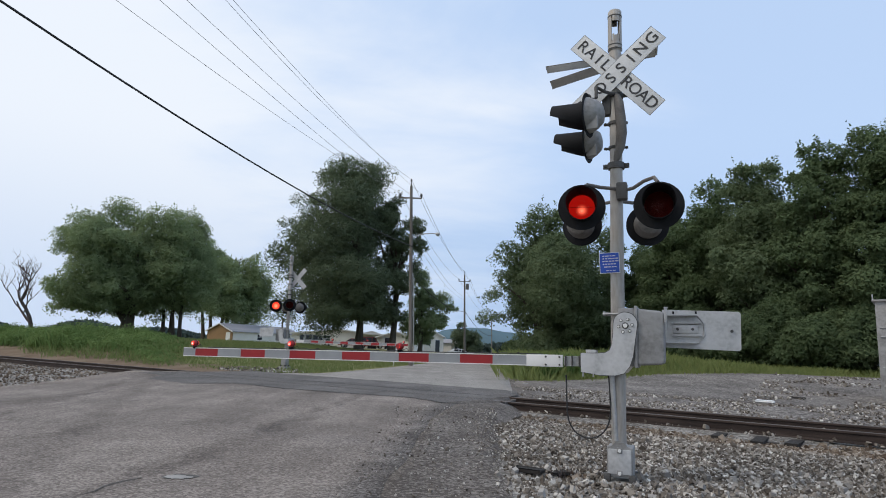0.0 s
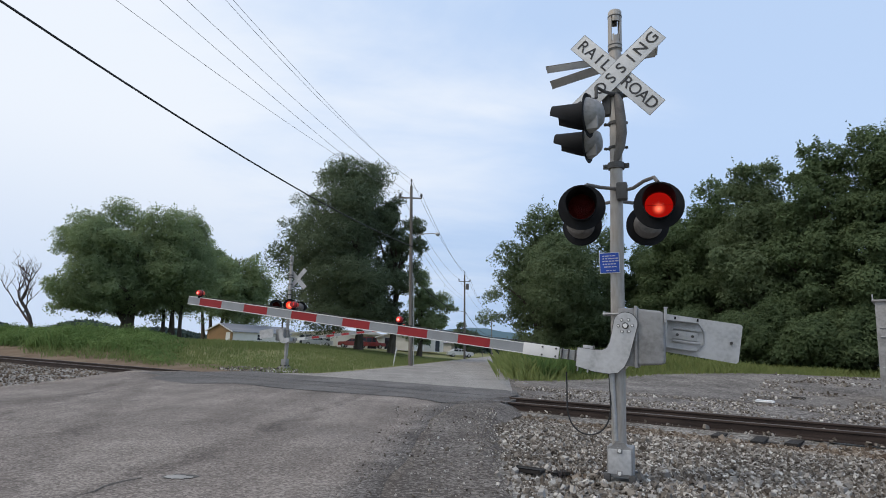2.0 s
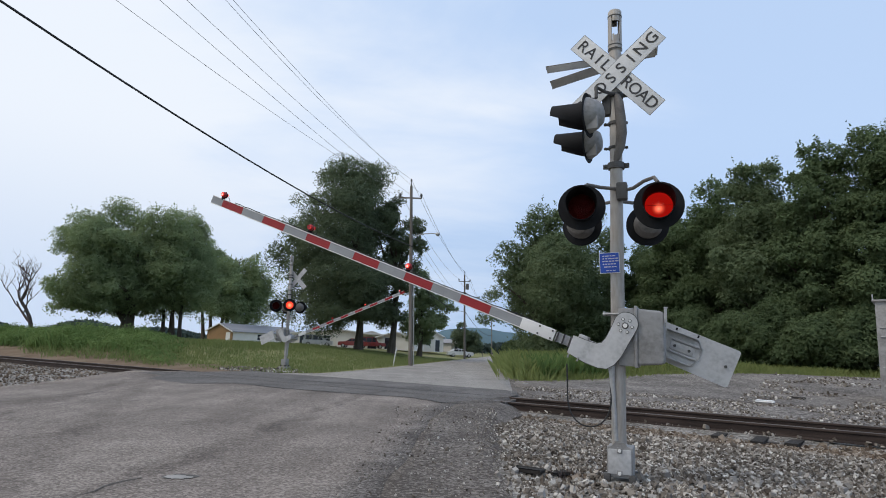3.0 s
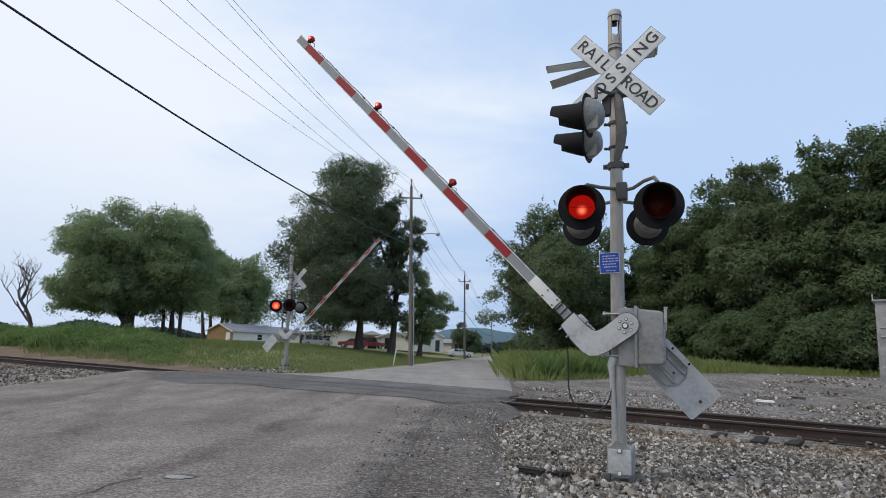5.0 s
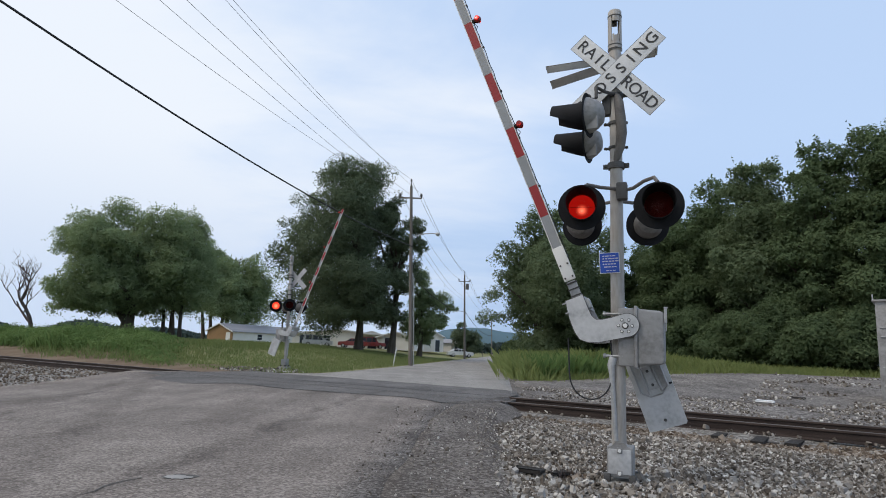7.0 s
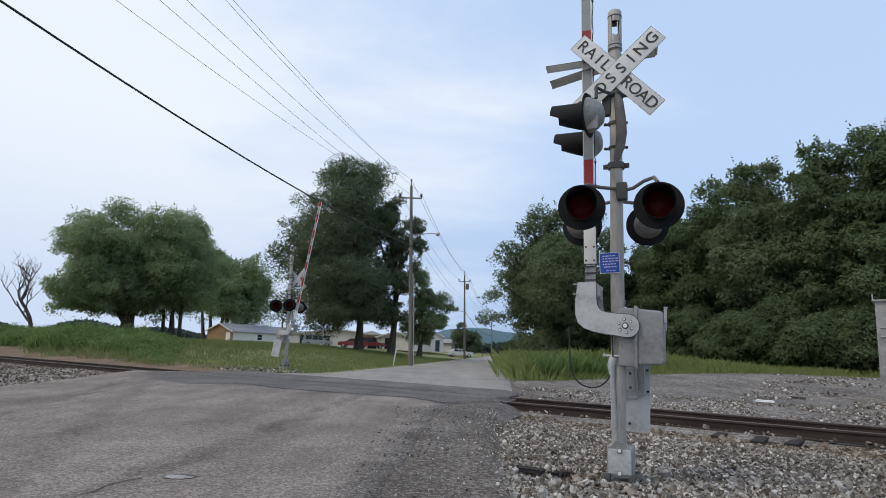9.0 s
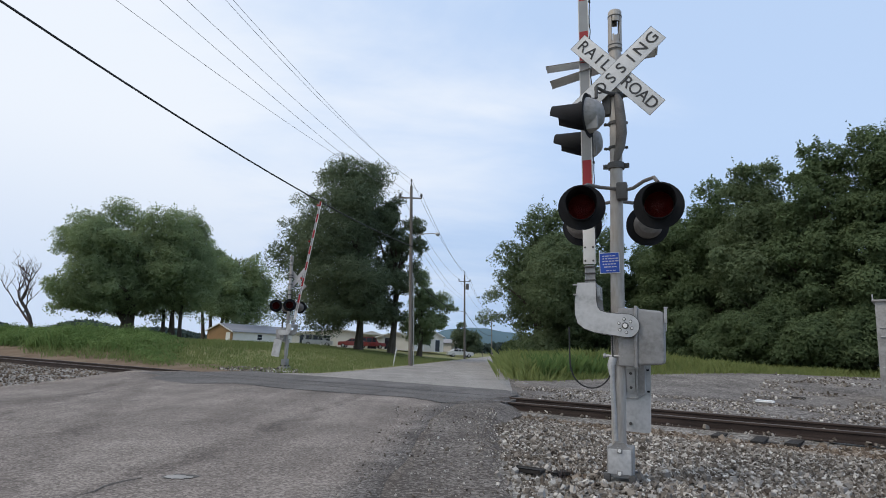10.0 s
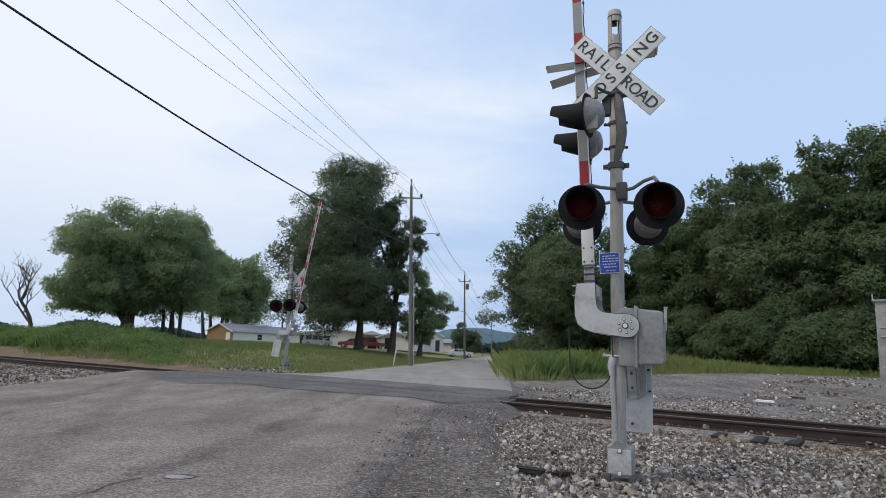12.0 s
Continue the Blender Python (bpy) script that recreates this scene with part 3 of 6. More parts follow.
ribbon("road_crack", [(-8.9, 12.5), (-8.5, 13.2), (-8.0, 13.9), (-8.0, 15.4), (-7.6, 16.0)], 0.05, TAR, "long thin crack in old asphalt", seed=3)
ribbon("road_crack", [(-7.3, 11.9), (-7.25, 12.9), (-6.4, 13.0), (-6.2, 13.4)], 0.035, TAR, "thin broken crack in the asphalt", seed=5)
ribbon("road_crack", [(-3.2, 4.9), (-3.0, 5.35), (-2.95, 5.75), (-2.8, 6.1)], 0.022, TAR, "thin crack running to a pothole", seed=4, jag=0.03)
ribbon("road_crack", [(-2.62, 8.6), (-2.6, 10.0), (-2.45, 11.4)], 0.02, TAR, "faint crack running with the road", seed=9)
ribbon("road_crack", [(-2.1, 13.2), (-1.95, 13.6), (-1.74, 13.4)], 0.03, FLANGE, "short jagged crack in the asphalt", seed=6, jag=0.02)


def blotch(name, c, rx, ry, mat, label, seed, lift):
    rnd = random.Random(seed)
    v = [(c[0], c[1], road_z(*c) + lift)]
    k = 26
    for i in range(k):
        a, r = 2 * math.pi * i / k, rnd.uniform(0.65, 1.1)
        x, y = c[0] + rx * r * math.cos(a), c[1] + ry * r * math.sin(a)
        v.append((x, y, road_z(x, y) + lift))
    f = [(0, 1 + i, 1 + (i + 1) % k) for i in range(k)]
    return tagged(new(name, soup(name, v, f, mat)), label, "road patch", kind="structure")


blotch("road_patch", (-2.47, 6.22), 0.19, 0.13, TAR, "dark broken rim of a shallow pothole", 11, 0.007)
blotch("road_patch", (-2.49, 6.18), 0.16, 0.10, CONCRETE, "pale stone showing in a shallow pothole", 12, 0.011)
blotch("road_patch", (4.55, 40.5), 0.35, 2.2, TRIM, "worn white paint at the road's edge", 13, 0.012)


# ---- crossing signals ----
def facing(x, y, z, yaw):
    """A lamp's space: it looks along its own -y."""
    return pose(x, y, z, 0, 0, yaw)


def to_y(m=None):
    return (m or Matrix()) @ pose(0, 0, 0, 90, 0, 0)


def flasher(parent, m, glow, name="flasher", visor=0.17):
    """A round flashing lamp: background disc, hood, housing, lit reflector, lens and an added shutter that blanks it.
    Returns its shutter.
    """
    bm = B()
    add_lathe(bm, [(0.146, 0.004), (0.250, 0.004), (0.254, 0.0), (0.250, -0.006), (0.146, -0.006), (0.146, 0.004)], to_y(), 40)
    disc = part(name, bm, BLACK, parent, "round black flashing lamp with a hood")
    disc.matrix_local = m
    # hood: open below, longest on top
    bm = B()
    seg, rings = 36, []
    for r, grow in ((0.150, 0.0), (0.158, 0.5), (0.165, 1.0), (0.161, 1.0), (0.152, 0.5), (0.143, 0.0)):
        ring = []
        for k in range(seg):
            a = 2 * math.pi * k / seg
            length = 0.12 + visor * step(-1.25, 0.2, math.sin(a)) if visor < 0.2 else (0.12 + visor) * min(1.0, max(0.08, 1.0 + math.sin(a)))
            ring.append(bm.verts.new((r * math.cos(a), -0.004 - grow * length, r * math.sin(a))))
        rings.append(ring)
    for a, b in zip(rings, rings[1:]):
        for k in range(seg):
            bm.faces.new((a[k], a[(k + 1) % seg], b[(k + 1) % seg], b[k]))
    part("hood", bm, BLACK, disc)
    bm = B()
    if visor < 0.2:
        add_lathe(bm, [(0.165, -0.006), (0.172, -0.05), (0.165, -0.12), (0.135, -0.19), (0.08, -0.215), (0.0005, -0.22)], to_y(), 28)
    else:
        add_lathe(bm, [(0.205, -0.006), (0.200, -0.03), (0.165, -0.10), (0.115, -0.16), (0.05, -0.18), (0.0005, -0.182)], to_y(), 28)
        add_box(bm, (0.10, 0.075, -0.08), (0.05, 0.13, 0.26), 0.012)
    part("housing", bm, HOUSING if visor < 0.2 else GREYBOX, disc, "grey cast lamp housing")
    bm = B()
    add_lathe(bm, [(r_, h_ * (1.0 if visor < 0.2 else 0.72)) for r_, h_ in ((0.140, -0.012), (0.138, -0.05), (0.125, -0.10), (0.085, -0.14), (0.0005, -0.165))], to_y(), 28)
    part("reflector", bm, glow, disc, "lit red reflector")
    bm = B()
    add_lathe(bm, [(0.145, 0.0), (0.143, 0.006), (0.11, 0.022), (0.06, 0.03), (0.0005, 0.033)], to_y(), 28)
    part("lens", bm, GLASS, disc, "red glass lens")
    # made-up disc, coloured as the unlit lens, turned to switch the glow off
    bm = B()
    add_lathe(bm, [(0.0005, 0.0015), (0.1425, 0.0015), (0.1425, -0.0015), (0.0005, -0.0015)], to_y(), 28)
    bmesh.ops.remove_doubles(bm, verts=bm.verts, dist=0.0006)
    ring = B()
    add_lathe(ring, [(0.1425, 0.004), (0.1445, 0.013), (0.150, 0.013), (0.150, 0.004)], to_y(), 36)
    part("lens_ring", ring, GALV, disc, "grey metal ring round the lens")
    shut = part("shutter", bm, OFFLENS, disc, "added dark red shutter that blanks the lit reflector")
    return shut


def blade(parent, m, name="blade"):
    bm = B()
    add_box(bm, (0, 0, 0), (1.31, 0.006, 0.235), 0.002)
    ob = part(name, bm, WHITE, parent, "white crossbuck blade with dark edges")
    ob.matrix_local = m
    bm = B()
    for z in (-0.1155, 0.1155):
        add_box(bm, (0, -0.0005, z * 1.012), (1.312, 0.0075, 0.003))
    for x in (-0.654, 0.654):
        add_box(bm, (x, -0.0005, 0), (0.003, 0.0075, 0.235))
    part("edge", bm, HOUSING, ob)
    bm = B()
    add_box(bm, (0, 0.0055, 0), (1.30, 0.003, 0.226))
    part("back_sheet", bm, GALV if name == "blade" else WHITE, ob, "bare metal back" if name == "blade" else "weathered white back")
    return ob


def lettering(parent, word, xs, size, y=-0.006):
    for ch, x in zip(word, xs):
        cu = bpy.data.curves.new("letter", "FONT")
        cu.body, cu.size, cu.align_x, cu.align_y, cu.extrude, cu.offset = ch, size, "CENTER", "CENTER", 0.001, 0.0015
        tmp = new("letter_source", cu)
        bpy.context.view_layer.update()
        me = bpy.data.meshes.new_from_object(tmp.evaluated_get(bpy.context.evaluated_depsgraph_get()))
        bpy.data.objects.remove(tmp)
        me.materials.clear()
        me.materials.append(LETTER)
        ob = new("letter", me)
        ob.parent = parent
        ob.matrix_local = pose(x, y, 0, 90, 0, 0)


def crossing_signal(m, label, glow, buck=(0.022, 4.60), side=True, rear=(172, 192)):
    """Mast with crossbucks, three pairs of lamps, sign, gate mechanism and base. Returns it and its shutters."""
    sig = thing("crossing_signal", m, label, "crossing signal", "signals at the crossing")
    bm = B()
    add_lathe(bm, [(0.078, 0.35), (0.076, 2.0), (0.071, 3.4), (0.071, 5.0), (0.066, 5.02), (0.0005, 5.02)], Matrix(), 24)
    part("mast", bm, MASTPAINT, sig, "dirty silver painted tubular mast")
    # cap with two oval windows
    bm = B()
    add_lathe(bm, [(0.074, 4.93), (0.082, 4.94), (0.082, 5.03), (0.074, 5.04)], Matrix(), 24)
    add_lathe(bm, [(0.074, 5.36), (0.082, 5.37), (0.080, 5.44), (0.070, 5.455), (0.0005, 5.46)], Matrix(), 24)
    seg = 24
    for k in range(seg):
        ang = 360 * k / seg
        if min(abs((ang - c + 180) % 360 - 180) for c in (285, 105)) > 32:
            add_prism(bm, [(-0.0105, 5.03), (0.0105, 5.03), (0.0105, 5.38), (-0.0105, 5.38)], -0.080, -0.072)
            bmesh.ops.rotate(bm, verts=bm.verts[-8:], cent=(0, 0, 0), matrix=Matrix.Rotation(radians(ang + 90), 3, "Z"))
    for c in (285, 105):
        for k in (-1.5, -0.5, 0.5, 1.5):
            for z0, z1 in ((5.03, 5.13), (5.30, 5.38)):
                cut = 0.025 * (1 - abs(k) / 1.5)
                add_prism(bm, [(-0.0105, z0), (0.0105, z0), (0.0105, z1), (-0.0105, z1)] if z0 > 5.2 else [(-0.0105, z0), (0.0105, z0), (0.0105, z1 - cut), (-0.0105, z1 - cut)], -0.080, -0.072)
                bmesh.ops.rotate(bm, verts=bm.verts[-8:], cent=(0, 0, 0), matrix=Matrix.Rotation(radians(c + k * 15 + 90), 3, "Z"))
    part("mast_cap", bm, MASTPAINT, sig, "slotted mast cap")
    for z in (5.375, 5.00, 4.95):
        bm = B()
        add_lathe(bm, [(0.078, z - 0.007), (0.0845, z - 0.007), (0.0845, z + 0.007), (0.078, z + 0.007)], Matrix(), 24)
        part("band", bm, DARKSTEEL, sig)
    # clamps, brackets
    for z, r, h in ((3.50, 0.095, 0.07), (4.47, 0.09, 0.05), (4.36, 0.088, 0.05), (4.02, 0.086, 0.035), (3.72, 0.086, 0.03)):
        bm = B()
        add_lathe(bm, [(0.07, z - h / 2), (r, z - h / 2), (r, z + h / 2), (0.07, z + h / 2)], Matrix(), 20)
        for sgn in (-1, 1):
            add_box(bm, (sgn * (r + 0.022), 0, z), (0.06, 0.035, h * 0.8), 0.008)
            add_tube(bm, [(sgn * (r + 0.03), -0.035, z), (sgn * (r + 0.03), 0.035, z)], 0.009, 6)
        part("clamp", bm, DARKSTEEL, sig, "dark bolted steel clamp")
    bm = B()
    add_tube(bm, [(0.02, -0.075, 4.34), (0.045, -0.085, 4.25), (0.065, -0.085, 4.05), (0.075, -0.08, 3.88), (0.055, -0.07, 3.72), (0.02, -0.06, 3.60), (0.0, -0.05, 3.54)], [0.035, 0.055, 0.060, 0.060, 0.056, 0.042, 0.028], 12)
    part("cable_shroud", bm, HOUSING, sig, "bent brownish cable shroud strapped to the mast")
    # crossbuck: one blade over the other
    b1 = blade(sig, pose(buck[0], -0.098, buck[1], 0, 0, 0) @ pose(0, 0, 0, 0, 46.5, 0))
    lettering(b1, "RAILROAD", (-0.555, -0.42, -0.29, -0.175, 0.17, 0.30, 0.43, 0.56), 0.19)
    b2 = blade(sig, pose(buck[0], -0.108, buck[1], 0, 0, 0) @ pose(0, 0, 0, 0, -43, 0))
    lettering(b2, "CROSSING", (-0.56, -0.41, -0.245, -0.08, 0.08, 0.235, 0.385, 0.555), 0.19)
    # second crossbuck for the side road, knocked askew, seen nearly edge on
    for mm in () if not side else (pose(-0.20, 0.16, 4.91, 96, -4, 6), pose(-0.16, 0.16, 4.82, 91, -14, 4)):
        blade(sig, mm, "bent_blade")
    # lamp arms and lamps
    bm = B()
    add_box(bm, (0.07, -0.09, 3.17), (0.12, 0.12, 0.20), 0.02)
    part("junction_box", bm, DARKSTEEL, sig, "dark cast junction box")
    bm = B()
    add_tube(bm, [(0.02, -0.10, 3.20), (-0.16, -0.16, 3.215), (-0.28, -0.36, 3.20), (-0.31, -0.42, 3.16)], 0.021, 8)
    add_tube(bm, [(0.07, -0.10, 3.17), (0.20, -0.14, 3.19), (0.32, -0.24, 3.235), (0.43, -0.36, 3.235), (0.47, -0.42, 3.16)], 0.021, 8)
    add_tube(bm, [(0.0, 0.06, 3.10), (-0.25, 0.28, 3.12), (-0.48, 0.46, 3.16)], 0.021, 8)
    add_tube(bm, [(0.0, 0.06, 3.10), (0.16, 0.28, 3.12), (0.29, 0.46, 3.16)], 0.021, 8)
    part("lamp_arm", bm, HOUSING, sig, "bent conduit arm carrying the lamps")
    shutters = []
    for x, y, z, yaw, key in ((-0.315, -0.52, 2.905, 8, "a"), (0.478, -0.52, 2.885, 3, "b"), (-0.489, 0.62, 2.935, rear[0], "b"), (0.30, 0.62, 2.91, rear[1], "a")):
        shutters.append((flasher(sig, facing(x, y, z, yaw) @ Matrix.Scale(1.0 if side else 1.2, 4), glow), key))
    if side:
        bm = B()
        add_tube(bm, [(0, -0.05, 4.36), (-0.10, -0.25, 4.33), (-0.17, -0.40, 4.33), (-0.17, -0.40, 4.20)], 0.02, 8)
        add_tube(bm, [(0, 0.05, 4.36), (-0.16, 0.25, 4.30), (-0.27, 0.40, 4.28), (-0.27, 0.40, 4.16)], 0.02, 8)
        add_box(bm, (-0.10, -0.02, 4.25), (0.10, 0.10, 0.26), 0.02)
        part("side_lamp_arm", bm, DARKSTEEL, sig)
        for x, y, z, key in ((-0.262, -0.40, 4.0, "a"), (-0.385, 0.40, 3.955, "b")):
            shutters.append((flasher(sig, facing(x, y, z, -97), glow, "side_flasher", 0.27), key))
    # blue notice: its writing is too small to read
    bm = B()
    add_box(bm, (0, 0, 0), (0.222, 0.005, 0.236), 0.002)
    plate = part("notice", bm, TRIM, sig, "small blue emergency notice with white lines of writing")
    plate.matrix_local = pose(-0.073, -0.098, 2.35, 0, -2.5, 0)
    bm = B()
    add_box(bm, (0, -0.0035, 0), (0.208, 0.003, 0.222), 0.001)
    part("notice_face", bm, BLUE, plate)
    bm = B()
    rnd = random.Random(8)
    for z, w in ((0.078, 0.15), (0.048, 0.15), (0.018, 0.16), (-0.014, 0.15), (-0.046, 0.12), (-0.088, 0.09)):
        x = -w / 2
        while x < w / 2:
            k = rnd.uniform(0.016, 0.04)
            add_box(bm, (x + k / 2, -0.0058, z), (k, 0.002, 0.011 if z > -0.06 else 0.006))
            x += k + 0.010
    part("writing_bars", bm, TRIM, plate)
    # gate mechanism
    bm = B()
    add_box(bm, (0.105, 0.06, 1.53), (0.19, 0.34, 0.63), 0.03)
    case = part("gate_mechanism", bm, GREYBOX, sig, "silver painted cast gate mechanism box")
    bm = B()
    add_prism(bm, [(0.205, 1.225), (0.465, 1.245), (0.492, 1.275), (0.492, 1.785), (0.465, 1.815), (0.205, 1.84)], -0.12, 0.24)
    bmesh.ops.bevel(bm, geom=list(bm.edges), offset=0.028, segments=3, affect="EDGES", profile=0.6)
    part("cover", bm, GREYBOX, case)
    bm = B()
    add_box(bm, (0.20, 0.06, 1.535), (0.035, 0.40, 0.665), 0.012)
    part("flange", bm, GREYBOX, case)
    bm = B()
    add_box(bm, (0.505, -0.10, 1.77), (0.03, 0.05, 0.16), 0.006)
    add_tube(bm, [(0.49, -0.125, 1.85), (0.53, -0.125, 1.85)], 0.008, 6)
    add_tube(bm, [(0.51, -0.125, 1.70), (0.51, -0.12, 1.60)], 0.006, 6)
    part("latch", bm, GALV, case)
    bm = B()
    for z in (1.78, 1.32):
        add_tube(bm, [(0.06, -0.10, z), (-0.11, -0.08, z), (-0.13, 0.0, z), (-0.11, 0.085, z), (0.06, 0.10, z)], 0.012, 8)
        add_tube(bm, [(-0.155, -0.05, z), (-0.09, -0.05, z)], 0.016, 8)
        add_tube(bm, [(-0.15, -0.05, z), (-0.13, -0.05, z)], 0.028, 6)
    part("u_bolt", bm, GALV, case)
    bm = B()
    add_tube(bm, [(-0.045, -0.07, 1.30), (-0.065, -0.085, 1.22), (-0.06, -0.085, 1.12), (-0.03, -0.075, 0.55), (-0.02, -0.07, 0.42)], [0.045, 0.045, 0.03, 0.024, 0.024], 10)
    part("conduit", bm, GALV, sig, "grey conduit down the mast")
    # base: junction casting on a concrete foot
    bm = B()
    add_box(bm, (0.02, 0.0, 0.215), (0.27, 0.27, 0.31), 0.02)
    add_prism(bm, [(-0.105, 0.35), (0.145, 0.35), (0.10, 0.38), (0.065, 0.415), (-0.025, 0.415), (-0.06, 0.38)], -0.135, -0.10)
    # darker paint than the cover: shading put into the body's colour
    base = part("base", bm, GREYBOX, sig, "cast metal mast base")
    bm = B()
    add_box(bm, (0.02, -0.142, 0.22), (0.235, 0.02, 0.255), 0.01)
    part("base_cover", bm, SILVER, base)
    bm = B()
    add_box(bm, (0.02, -0.150, 0.335), (0.06, 0.012, 0.06), 0.01)
    add_box(bm, (0.02, -0.150, 0.105), (0.06, 0.012, 0.06), 0.01)
    part("bolt_plate", bm, GREYBOX, base)
    for z in (0.335, 0.105):
        bm = B()
        add_tube(bm, [(0.02, -0.155, z), (0.02, -0.185, z)], 0.018, 6)
        part("bolt", bm, ARMEDGE, base)
    for sx in (-0.11, 0.15):
        for sy in (-0.13, 0.13):
            bm = B()
            add_box(bm, (sx, sy, 0.05), (0.07, 0.07, 0.09), 0.008)
            part("foot_lug", bm, DARKSTEEL, base)
    bm = B()
    add_box(bm, (0.03, 0.02, -0.08), (0.42, 0.46, 0.19), 0.015)
    part("concrete_footing", bm, CONCRETE, sig, "weathered concrete footing")
    return sig, shutters


PIVOT = Vector((0.095, -0.14, 1.648))


def rounded_elbow():
    """Outline of the cranked side plate: hub at the pivot, elbow below, short horizontal end."""
    pts = []
    for a in range(-12, 181, 12):
        pts.append((0.124 * math.cos(radians(a)), 0.124 * math.sin(radians(a)) + 0.02))
    pts += [(-0.132, -0.10), (-0.145, -0.20), (-0.17, -0.265), (-0.22, -0.295), (-0.30, -0.302), (-0.482, -0.302), (-0.482, -0.505), (-0.28, -0.535), (-0.12, -0.535), (-0.03, -0.51), (0.03, -0.44), (0.07, -0.33)]
    return pts


def gate_arm(label, m, spark, stripes=13, lamp_at=(2.81, 4.47, 6.18), pitch=0.417):
    """The swinging gate: cranked plates, striped arm, lamps and counterweight. Its origin is the pivot."""
    arm = thing("gate_arm", m, label, "crossing gate arm", "gate arms at the crossing")
    for y0, y1 in ((-0.030, -0.012), (0.52, 0.538)):
        bm = B()
        add_prism(bm, rounded_elbow(), y0, y1)
        plate = part("side_plate", bm, SILVER, arm, "cranked silver steel side plate")
        if y0 < 0:
            for a in range(0, 360, 60):
                c = (0.072 * math.cos(radians(a + 8)), 0.072 * math.sin(radians(a + 8)))
                bm = B()
                add_tube(bm, [(c[0], -0.030, c[1]), (c[0], -0.034, c[1])], 0.018, 12)
                part("washer", bm, DARKSTEEL, plate)
                bm = B()
                add_tube(bm, [(c[0], -0.034, c[1]), (c[0], -0.052, c[1])], 0.0125, 6)
                part("bolt", bm, ARMEDGE, plate)
            bm = B()
            add_tube(bm, [(0, -0.03, 0), (0, -0.036, 0)], 0.036, 16)
            part("washer", bm, DARKSTEEL, plate)
            bm = B()
            add_tube(bm, [(0, -0.036, 0), (0, -0.066, 0)], 0.025, 6)
            part("bolt", bm, ARMEDGE, plate)
            # thin dark tube along the outline: contact shade given a shape
            bm = B()
            edge = rounded_elbow()
            add_tube(bm, [(x, -0.021, z) for x, z in edge] + [(edge[0][0], -0.021, edge[0][1])], 0.0075, 5, caps=False)
            part("plate_edge_shade", bm, DARKSTEEL, plate)
    bm = B()
    add_tube(bm, [(0, -0.02, 0), (0, 0.53, 0)], 0.03, 12)
    part("shaft", bm, GALV, arm)
    # bracket that joins the plates to the arm
    yb, zb = 0.20, -0.395
    bm = B()
    for z in (-0.312, -0.495):
        add_box(bm, (-0.40, 0.25, z), (0.15, 0.52, 0.012), 0.003)
    add_box(bm, (-0.475, 0.25, -0.40), (0.012, 0.52, 0.19), 0.003)
    add_box(bm, (-0.38, 0.09, -0.285), (0.11, 0.14, 0.045), 0.004)
    for x in (-0.46, -0.35):
        add_box(bm, (x, -0.02, -0.53), (0.012, 0.05, 0.05))
    part("bracket", bm, GALV, arm, "bolted galvanised arm bracket")
    bm = B()
    add_box(bm, (-0.595, yb + 0.02, zb), (0.24, 0.030, 0.10), 0.004)
    for z in (zb + 0.05, zb - 0.05):
        add_box(bm, (-0.585, yb + 0.02, z), (0.22, 0.06, 0.010), 0.002)
    part("adapter", bm, GALV, arm, "galvanised breakaway adapter")
    for x in (-0.535, -0.615, -0.69):
        bm = B()
        add_box(bm, (x, yb + 0.01, zb), (0.012, 0.085, 0.125), 0.002)
        part("adapter_web", bm, DARKSTEEL, arm)
    bm = B()
    add_box(bm, (-0.937, yb, zb), (0.425, 0.032, 0.138), 0.004)
    sleeve = part("sleeve", bm, ARMEDGE, arm, "bright white end sleeve with bolts")
    for x in (-0.76, -0.92):
        for z in (zb + 0.045, zb - 0.045):
            bm = B()
            add_tube(bm, [(x, yb - 0.015, z), (x, yb - 0.026, z)], 0.012, 6)
            part("bolt", bm, DARKSTEEL, sleeve)
    # the arm: a rail of stripes with pale edges
    end = -1.147 - pitch * (stripes - 1) - 0.227
    bm = B()
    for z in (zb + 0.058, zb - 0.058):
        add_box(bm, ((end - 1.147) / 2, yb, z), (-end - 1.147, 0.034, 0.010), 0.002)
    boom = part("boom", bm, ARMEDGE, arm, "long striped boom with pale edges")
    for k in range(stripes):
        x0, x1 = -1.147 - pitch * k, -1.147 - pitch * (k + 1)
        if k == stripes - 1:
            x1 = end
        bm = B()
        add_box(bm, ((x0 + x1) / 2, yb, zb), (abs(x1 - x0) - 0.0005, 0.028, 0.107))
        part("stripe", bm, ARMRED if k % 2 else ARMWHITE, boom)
    bm = B()
    rnd = random.Random(5)
    pts = [(-0.95 - 0.10 * i, yb + 0.012 + 0.004 * math.sin(i * 1.3), zb + 0.069 + rnd.uniform(-0.002, 0.010)) for i in range(51)]
    add_tube(bm, pts, 0.006, 5)
    for i in range(3, 50, 7):
        add_box(bm, (pts[i][0], yb + 0.006, pts[i][2]), (0.025, 0.03, 0.022), 0.003)
    for xl in lamp_at:
        add_tube(bm, [(-xl + 0.13, yb + 0.01, zb + 0.07), (-xl + 0.10, yb, zb + 0.11), (-xl + 0.05, yb, zb + 0.09), (-xl + 0.01, yb, zb + 0.075)], 0.005, 5)
    part("arm_cable", bm, RUBBER, arm, "thin black cable clipped along the arm")
    shutters = []
